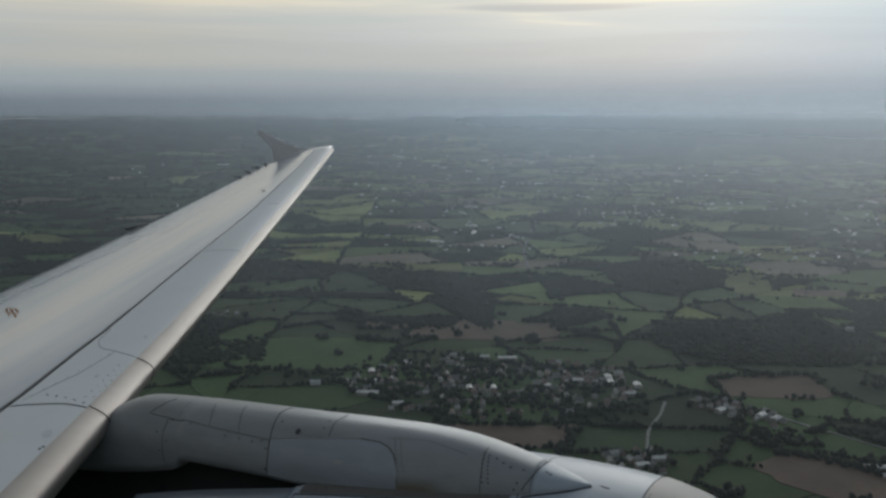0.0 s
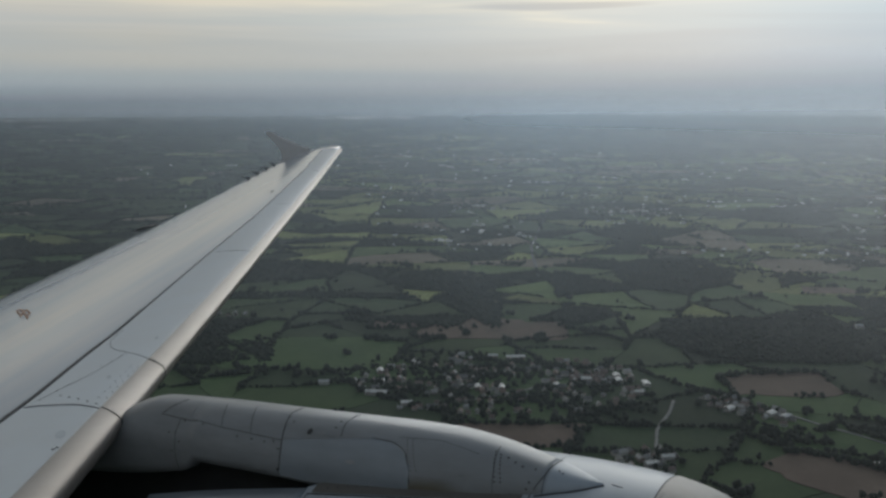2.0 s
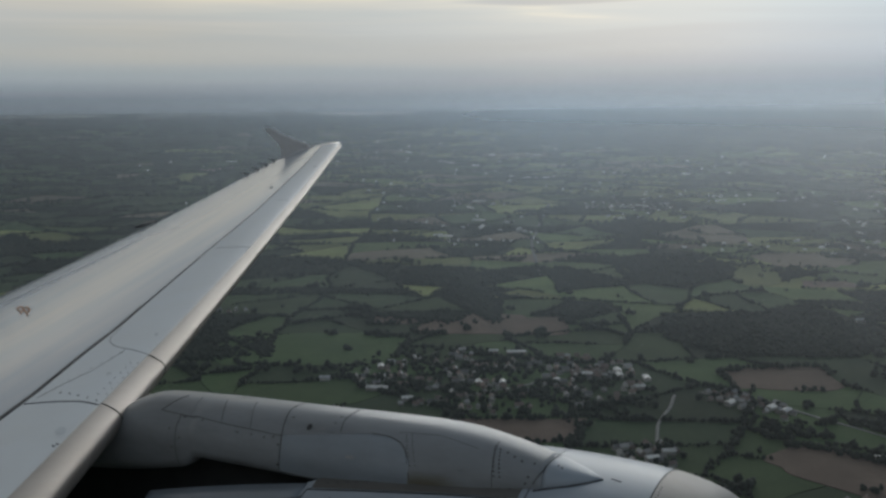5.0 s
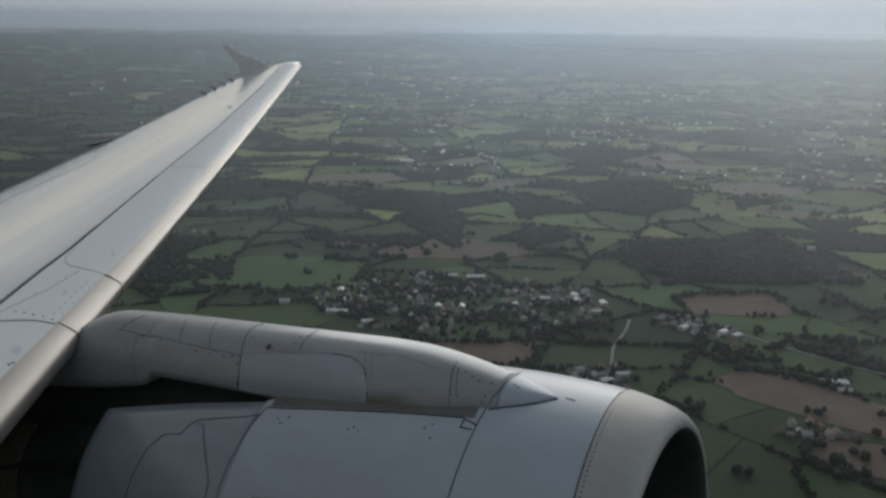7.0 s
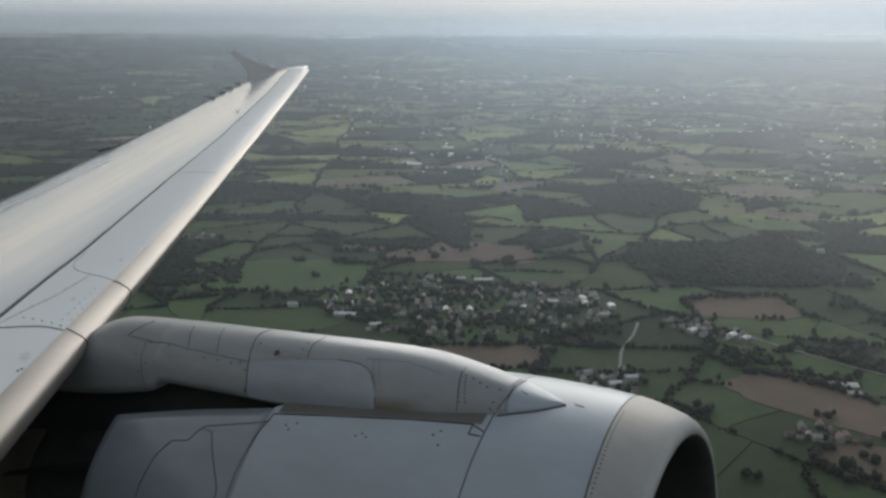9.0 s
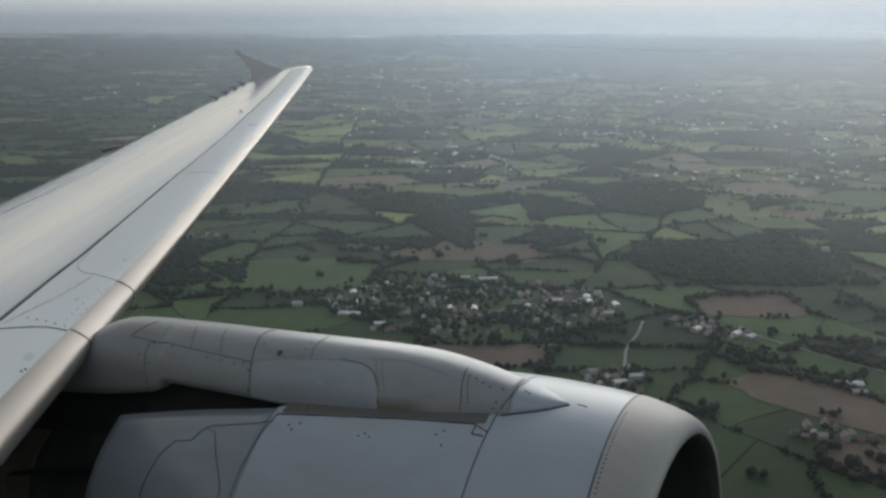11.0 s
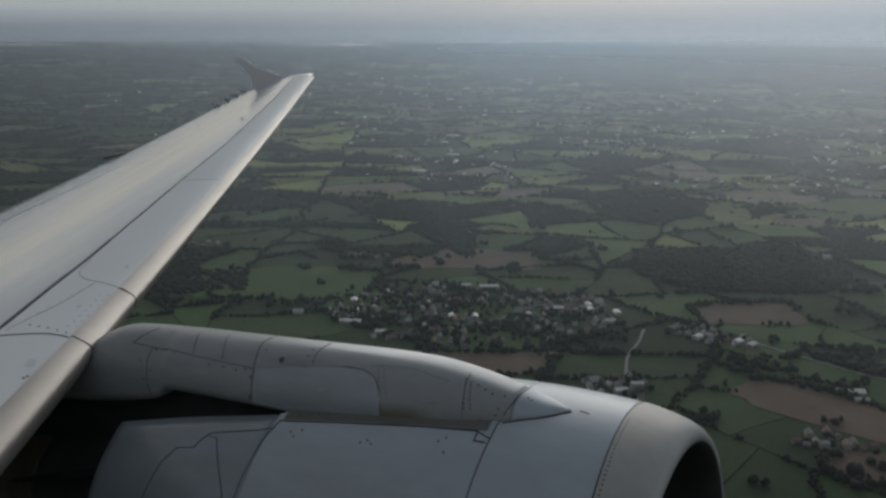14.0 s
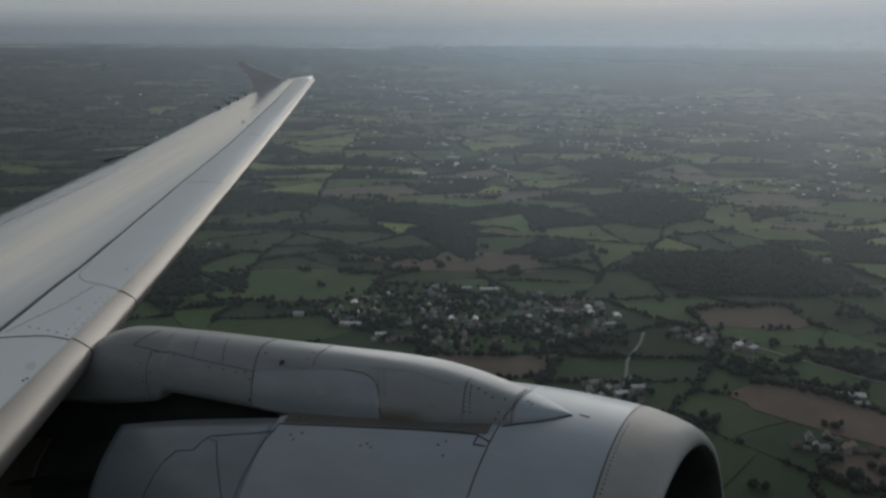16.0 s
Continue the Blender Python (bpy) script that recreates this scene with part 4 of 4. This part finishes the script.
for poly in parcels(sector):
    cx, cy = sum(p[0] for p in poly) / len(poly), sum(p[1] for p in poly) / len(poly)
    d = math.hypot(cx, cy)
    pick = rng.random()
    # cloud shade near and sun further off go into the field colour
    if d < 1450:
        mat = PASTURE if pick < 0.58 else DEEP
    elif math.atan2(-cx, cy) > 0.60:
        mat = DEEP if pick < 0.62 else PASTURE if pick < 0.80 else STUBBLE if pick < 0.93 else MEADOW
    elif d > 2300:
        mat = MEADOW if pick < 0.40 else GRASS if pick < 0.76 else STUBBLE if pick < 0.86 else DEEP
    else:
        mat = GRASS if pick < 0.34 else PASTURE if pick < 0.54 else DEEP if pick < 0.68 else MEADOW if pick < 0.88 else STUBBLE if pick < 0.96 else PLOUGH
    # cloud shade and sun put into broad darker and brighter tracts of country
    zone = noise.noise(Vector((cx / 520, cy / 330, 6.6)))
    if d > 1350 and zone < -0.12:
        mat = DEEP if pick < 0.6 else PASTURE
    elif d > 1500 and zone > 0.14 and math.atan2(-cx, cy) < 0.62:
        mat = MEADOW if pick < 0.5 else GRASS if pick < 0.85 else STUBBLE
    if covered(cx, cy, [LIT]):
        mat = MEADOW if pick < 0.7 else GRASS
    wooded = covered(cx, cy, [WOODS]) or rng.random() < (0.30 if math.atan2(-cx, cy) > 0.62 else 0.0 if d < 1400 else 0.40 if zone < -0.12 else 0.15)
    if not wooded:
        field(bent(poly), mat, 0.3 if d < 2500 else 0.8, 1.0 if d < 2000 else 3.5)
    elif not covered(cx, cy, [WOODS]):
        for _ in range(int(area(poly) / 26)):
            w = rng.dirichlet(np.ones(len(poly)))
            x, y = sum(k * p[0] for k, p in zip(w, poly)), sum(k * p[1] for k, p in zip(w, poly))
            canopy.append((*warp(x, y), rng.uniform(2.4, 4.2)))
    for a, b in zip(poly, poly[1:] + poly[:1]):
        if (a[0], a[1]) < (b[0], b[1]) or rng.random() < 0.3:
            bare = rng.choice([-0.5, -0.25, 0.0]) if d < 2000 else rng.choice([-0.6, -0.3, 0.0])
            hedge(a, b, 1.7 if d < 1700 else 2.7 if d < 2800 else 3.8, 2.7 if d < 1700 else 5.0 if d < 2800 else 7.0, bare)

trees = [t for t in trees if not covered(t[0], t[1], [SPOTS]) and math.hypot(t[0], t[1]) < 4780]


def blob(spot, wobble=0.2):
    cx, cy, a, b, turn = spot[:5]
    c, s = math.cos(radians(turn)), math.sin(radians(turn))
    out = []
    for i in range(40):
        t = 2 * math.pi * i / 40
        k = 1 + wobble * 2 * noise.noise(Vector((math.cos(t) * 1.3 + cx, math.sin(t) * 1.3 + cy, 0.5)))
        u, v = a * k * math.copysign(abs(math.cos(t)) ** 0.42, math.cos(t)), b * k * math.copysign(abs(math.sin(t)) ** 0.42, math.sin(t))
        out.append((cx + u * c - v * s, cy + u * s + v * c))
    return out


for spot in SPOTS:
    outline = blob(spot)
    field(outline, spot[5], 0.9, 0.0)
    for a, b in zip(outline, outline[1:] + outline[:1]):
        if noise.noise(Vector((a[0] / 60, a[1] / 60, 7.7))) > 0.05:
            for k in np.arange(0, 1, 5.0 / max(5.1, math.dist(a, b))):
                trees.append((a[0] + (b[0] - a[0]) * k + rng.normal(0, 2), a[1] + (b[1] - a[1]) * k + rng.normal(0, 2), rng.uniform(2, 4.2)))
for spot in WOODS:
    cx, cy, a, b, turn = spot
    c, s = math.cos(radians(turn)), math.sin(radians(turn))
    for _ in range(int(math.pi * a * b / 22)):
        r, t = math.sqrt(rng.random()), rng.uniform(0, 2 * math.pi)
        u, v = a * r * math.cos(t), b * r * math.sin(t)
        x, y = warp(cx + u * c - v * s, cy + u * s + v * c)
        if not covered(x, y, [SPOTS]):
            canopy.append((x, y, rng.uniform(2.4, 4.4)))
for spot in TOWNS:
    cx, cy, a, b, turn, count = spot
    for _ in range(int(a * b / 60)):
        r, t = math.sqrt(rng.random()) * 1.1, rng.uniform(0, 2 * math.pi)
        trees.append((cx + a * r * math.cos(t), cy + b * r * math.sin(t), rng.uniform(1.8, 4.2)))
# lone trees in the fields
for _ in range(420):
    d, t = 700 + 2300 * rng.random() ** 0.8, rng.uniform(radians(80), radians(150))
    x, y = d * math.cos(t), d * math.sin(t)
    grove = int(rng.integers(1, 4)) if rng.random() < 0.8 else int(rng.integers(12, 50))
    wide, turn = (4, 0) if grove < 5 else (rng.uniform(8, 22), rng.uniform(0, 3))
    for _ in range(grove):
        u, v = rng.normal(0, wide), rng.normal(0, wide * 0.45)
        trees.append((x + u * math.cos(turn) - v * math.sin(turn), y + u * math.sin(turn) + v * math.cos(turn), rng.uniform(2.4, 5)))

# houses
def box(bm, x0, x1, y0, y1, z0, z1):
    bmesh.ops.create_cube(bm, size=1, matrix=Matrix.Translation(((x0 + x1) / 2, (y0 + y1) / 2, (z0 + z1) / 2)) @ Matrix.Diagonal((x1 - x0, y1 - y0, z1 - z0, 1)))


def gable(long, deep, wall, top, over=0.35):
    """Walls with gable ends, and a roof of two thick slopes."""
    bm = bmesh.new()
    box(bm, -long / 2, long / 2, -deep / 2, deep / 2, -1, wall)
    ends = []
    for x in (-long / 2, long / 2):
        ends.append([bm.verts.new((x, -deep / 2, wall)), bm.verts.new((x, deep / 2, wall)), bm.verts.new((x, 0, top))])
        bm.faces.new(ends[-1])
    walls = tidy(bm, False)
    bm = bmesh.new()
    slope = (top - wall) / (deep / 2)
    for side in (-1, 1):
        low = wall - over * slope
        ring = [(-long / 2 - over, side * (deep / 2 + over), low), (long / 2 + over, side * (deep / 2 + over), low), (long / 2 + over, 0, top), (-long / 2 - over, 0, top)]
        lower = [bm.verts.new(p) for p in ring]
        upper = [bm.verts.new((p[0], p[1], p[2] + 0.25)) for p in ring]
        bm.faces.new(upper)
        bm.faces.new(lower[::-1])
        for i in range(4):
            j = (i + 1) % 4
            bm.faces.new((lower[i], lower[j], upper[j], upper[i]))
    return walls, tidy(bm, False)


def house_mesh(long, deep, wall, top, skin, cover, chimney=True):
    walls, roof = gable(long, deep, wall, top)
    if chimney:
        box(roof, long * 0.3, long * 0.3 + 0.7, -0.35, 0.35, top - 0.6, top + 0.8)
    return mesh_of("wall", walls, skin), mesh_of("roof", roof, cover)


KINDS = [house_mesh(7.5, 5.5, 3.2, 5.6, RENDER, ROOF), house_mesh(10, 6, 3.6, 6.2, RENDER, ROOF), house_mesh(6, 5, 2.8, 5.0, RENDER, ROOF)]
SHEDS = [house_mesh(13, 8, 4, 5.6, RENDER, SHED, False), house_mesh(26, 11, 4, 5.6, RENDER, SHED, False)]


def house(kind, x, y, turn, label, category, group):
    ob = thing(category.replace(" ", "_"), label, category, group, m=pose(x, y, height(x, y) + 0.2, 0, 0, turn))
    for name, me in zip(("wall", "roof"), kind):
        p = new(name, me)
        p.parent = ob


for cx, cy, a, b, turn, count in TOWNS:
    placed = []
    c, s = math.cos(radians(turn)), math.sin(radians(turn))
    tries = 0
    while len(placed) < count and tries < 4000:
        tries += 1
        r, t = rng.random() ** 0.6, rng.uniform(0, 2 * math.pi)
        u, v = a * r * math.cos(t), b * r * math.sin(t)
        # rows along lanes
        v = round(v / 18) * 18 + rng.normal(0, 2.2)
        x, y = cx + u * c - v * s, cy + u * s + v * c
        if noise.noise(Vector((x / 48, y / 48, 1.7))) > (-0.08 if count > 100 else -1) and all(math.dist((x, y), q) > 7.6 for q in placed) and not covered(x, y, [SPOTS]):
            placed.append((x, y))
            if rng.random() < 0.06:
                house(SHEDS[0], x, y, turn + rng.choice([0, 90]), "white-roofed shed among village houses", "shed", "village sheds")
            else:
                house(KINDS[int(rng.integers(0, 3))], x, y, turn + rng.choice([0, 90]) + rng.normal(0, 8), "small house with pitched roof in a village", "house", "village houses")

for x, y, turn, size in ((-2, 932, 20, 1), (8, 915, 20, 0), (-197, 858, 30, 0), (-1605, 3084, 20, 1), (-1560, 3060, 10, 1), (-1159, 2895, 15, 1), (-1120, 2915, 20, 1), (-1156, 2439, 10, 1),
                         (-470, 1118, 30, 1), (-500, 1108, 30, 0), (-1450, 3050, 20, 1), (-700, 3150, 10, 1), (-930, 3080, 25, 0), (-640, 905, 30, 0), (-560, 900, 20, 1), (-60, 1520, 20, 0)):
    house(SHEDS[size], x, y, turn, "long white-roofed farm shed", "shed", "farm sheds")

# far buildings too small to tell apart
verts, faces = [], []
for _ in range(1100):
    d, t = 2100 + 2500 * rng.random() ** 1.2, rng.uniform(radians(85), radians(150))
    x, y = d * math.cos(t), d * math.sin(t)
    if noise.noise(Vector((x / 420, y / 420, 2.2))) < (0.28 if math.atan2(-x, y) > 0.6 else -0.05):
        continue
    L, W, T = rng.uniform(5, 12) * (3.6 if rng.random() < 0.10 else 1), rng.uniform(4, 8), rng.uniform(2.5, 5)
    q = rng.uniform(0, math.pi)
    z, k = height(x, y), len(verts)
    for dz in (-1, T):
        for sx, sy in ((-1, -1), (1, -1), (1, 1), (-1, 1)):
            u, v = sx * L / 2, sy * W / 2
            verts.append((x + u * math.cos(q) - v * math.sin(q), y + u * math.sin(q) + v * math.cos(q), z + dz))
    faces += [(k + 4, k + 5, k + 6, k + 7), (k, k + 1, k + 5, k + 4), (k + 1, k + 2, k + 6, k + 5), (k + 2, k + 3, k + 7, k + 6), (k + 3, k, k + 4, k + 7)]
tagged(new("far_buildings", fast_mesh("far_buildings", verts, faces, SHED)), "scattered pale roofs of far villages", "buildings", kind="stuff")


# roads
def road(name, stops, width, label):
    pts = []
    for a, b in zip(stops, stops[1:]):
        count = max(2, int(math.dist(a, b) / 15))
        pts += [(a[0] + (b[0] - a[0]) * i / count, a[1] + (b[1] - a[1]) * i / count) for i in range(count)]
    pts = [(x + 6 * noise.noise(Vector((x / 60, y / 60, 5))), y + 6 * noise.noise(Vector((x / 60, y / 60, 8)))) for x, y in pts]
    rows = []
    for i, p in enumerate(pts):
        q, r = pts[max(0, i - 1)], pts[min(len(pts) - 1, i + 1)]
        way = Vector((r[0] - q[0], r[1] - q[1], 0)).normalized()
        side = Vector((-way.y, way.x, 0)) * width / 2
        at = Vector((p[0], p[1], height(*p) + 1.1))
        rows.append([at - side, at + side])
    tagged(new(name, mesh_of(name, sheet(rows, thick=0.3), ROAD)), label, "road", kind="structure")


road("road", [(-232, 1040), (-226, 930), (-205, 800), (-190, 700)], 3.5, "narrow pale country road beside a hamlet")
road("road", [(-330, 1090), (-385, 1070), (-400, 1000), (-470, 900)], 4, "curving village street")
road("road", [(-210, 1060), (-100, 1040), (-10, 1005), (120, 960)], 4, "country lane through a hamlet")
road("road", [(-950, 2500), (-800, 1990), (-640, 1640)], 6, "country road between fields")

# trees and hedges, joined: uneven clumps
t = (1 + math.sqrt(5)) / 2
ICO = np.array([(-1, t, 0), (1, t, 0), (-1, -t, 0), (1, -t, 0), (0, -1, t), (0, 1, t), (0, -1, -t), (0, 1, -t), (t, 0, -1), (t, 0, 1), (-t, 0, -1), (-t, 0, 1)]) / math.sqrt(1 + t * t)
TRI = np.array([(0, 11, 5), (0, 5, 1), (0, 1, 7), (0, 7, 10), (0, 10, 11), (1, 5, 9), (5, 11, 4), (11, 10, 2), (10, 7, 6), (7, 1, 8), (3, 9, 4), (3, 4, 2), (3, 2, 6), (3, 6, 8), (3, 8, 9), (4, 9, 5), (2, 4, 11), (6, 2, 10), (8, 6, 7), (9, 8, 1)])


OCT = np.array([(1, 0, 0), (0, 1, 0), (-1, 0, 0), (0, -1, 0), (0.1, 0.1, 0.9), (0, 0, -0.7)])
OCT_TRI = np.array([(0, 1, 4), (1, 2, 4), (2, 3, 4), (3, 0, 4), (1, 0, 5), (2, 1, 5), (3, 2, 5), (0, 3, 5)])


def clumps(name, rows, label, squash=1.0, coarse=False):
    """Uneven leafy clumps; coarse ones, for far woods, have fewer faces."""
    rows = np.array(rows)
    solid, corners = (OCT, OCT_TRI) if coarse else (ICO, TRI)
    near = np.hypot(rows[:, 0], rows[:, 1]) < 1500
    extra = rows[near]
    more = extra.copy()
    more[:, :2] += rng.normal(0, 1, (len(extra), 2)) * extra[:, 2:3] * 0.55
    more[:, 2] *= rng.uniform(0.5, 0.8, len(extra))
    lift = np.concatenate([np.zeros(len(rows)), rng.uniform(0.2, 0.9, len(more)) * extra[:, 2]])
    rows = np.concatenate([rows, more])
    count = len(rows)
    shape = solid[None] * (1 + rng.normal(0, 0.2, (count, len(solid), 1)))
    turn = rng.uniform(0, 2 * np.pi, count)
    c, s = np.cos(turn)[:, None], np.sin(turn)[:, None]
    x, y = shape[..., 0] * c - shape[..., 1] * s, shape[..., 0] * s + shape[..., 1] * c
    size = rows[:, 2:3]
    tall = rng.uniform(0.85, 1.35, (count, 1)) * squash
    base = rise(np.hypot(rows[:, 0], rows[:, 1]))[:, None] + lift[:, None]
    verts = np.stack([rows[:, 0:1] + x * size, rows[:, 1:2] + y * size, base + size * tall * (0.75 + shape[..., 2])], -1).reshape(-1, 3)
    faces = (corners[None] + len(solid) * np.arange(count)[:, None, None]).reshape(-1, 3)
    ob = new(name, fast_mesh(name, verts, faces, LEAF, True))
    return tagged(ob, label, "trees", kind="stuff")


far = [r for r in trees if math.hypot(r[0], r[1]) >= 1500]
clumps("hedgerow_trees", [r for r in trees if math.hypot(r[0], r[1]) < 1500], "dark hedgerows and woods of broadleaf trees")
clumps("far_hedgerows", far, "far dark hedgerows and copses", coarse=True)
clumps("woods", [r for r in canopy if math.hypot(r[0], r[1]) < 1500], "dense dark canopy of broadleaf woods", 0.62)
clumps("far_woods", [r for r in canopy if math.hypot(r[0], r[1]) >= 1500], "far dark canopy of broadleaf woods", 0.62, True)

# far strips of water under the horizon
for first, last in ((118, 136.5), (137.5, 144)):
    rows = []
    for i in range(61):
        a = radians(first + (last - first) * i / 60)
        wide = 19 * (1 + 0.8 * noise.noise(Vector((i * 0.22, first, 0)))) * min(1, i / 8 + 0.1, (60 - i) / 8 + 0.1)
        rows.append([Vector((q * math.cos(a), q * math.sin(a), float(rise(q)) + 6)) for q in (4780 - wide, 4780 + wide)])
    tagged(new("water", mesh_of("water", sheet(rows, thick=1.0), WATER)), "pale strip of far water under haze", "water", kind="structure")

# haze painted onto see-through shells round the aircraft: layers that add up, denser low over the far land and towards
# the sun
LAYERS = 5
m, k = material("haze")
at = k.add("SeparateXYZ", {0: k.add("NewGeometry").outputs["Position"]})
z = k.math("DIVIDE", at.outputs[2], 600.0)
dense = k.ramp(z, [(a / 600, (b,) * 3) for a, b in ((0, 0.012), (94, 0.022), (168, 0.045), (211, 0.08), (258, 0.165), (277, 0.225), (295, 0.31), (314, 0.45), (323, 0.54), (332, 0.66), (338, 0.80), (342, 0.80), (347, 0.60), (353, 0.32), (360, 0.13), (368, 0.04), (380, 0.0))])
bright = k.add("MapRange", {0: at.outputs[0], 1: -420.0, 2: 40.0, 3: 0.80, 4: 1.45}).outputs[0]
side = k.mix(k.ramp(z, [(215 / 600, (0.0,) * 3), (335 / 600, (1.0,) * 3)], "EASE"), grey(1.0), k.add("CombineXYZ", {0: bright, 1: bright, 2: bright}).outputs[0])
# light shafts drawn as slanted bands of denser shell
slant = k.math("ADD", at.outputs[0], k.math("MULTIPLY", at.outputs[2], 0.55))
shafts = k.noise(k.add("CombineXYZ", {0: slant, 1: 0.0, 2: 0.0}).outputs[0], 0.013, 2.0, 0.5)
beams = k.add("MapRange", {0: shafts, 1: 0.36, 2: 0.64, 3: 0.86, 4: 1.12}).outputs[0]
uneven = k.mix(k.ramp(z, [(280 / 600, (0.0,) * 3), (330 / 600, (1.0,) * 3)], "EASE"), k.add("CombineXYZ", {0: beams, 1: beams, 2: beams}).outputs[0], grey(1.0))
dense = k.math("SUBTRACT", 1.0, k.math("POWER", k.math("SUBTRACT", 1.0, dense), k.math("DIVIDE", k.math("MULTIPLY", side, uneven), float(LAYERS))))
# the glow towards the sun is put into the shells' colour
sun_hue = k.ramp(k.add("MapRange", {0: at.outputs[0], 1: -420.0, 2: 0.0}).outputs[0], [(0.0, (0.44, 0.495, 0.55)), (0.55, (0.79, 0.88, 0.975)), (1.0, (0.90, 0.94, 0.99))])
mist = k.add("MixShader", {0: 0.95, 1: k.add("BsdfDiffuse", {0: sun_hue}).outputs[0], 2: k.add("BsdfTranslucent", {0: sun_hue}).outputs[0]})
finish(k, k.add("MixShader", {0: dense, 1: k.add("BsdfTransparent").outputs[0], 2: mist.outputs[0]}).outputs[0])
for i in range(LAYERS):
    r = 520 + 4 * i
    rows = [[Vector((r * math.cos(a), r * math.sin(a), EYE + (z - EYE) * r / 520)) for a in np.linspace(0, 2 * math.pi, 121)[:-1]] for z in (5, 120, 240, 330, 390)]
    tagged(new("haze", mesh_of("haze", sheet(rows, True), m)), "blue-grey see-through shell painted as haze over the land", "haze", kind="structure")
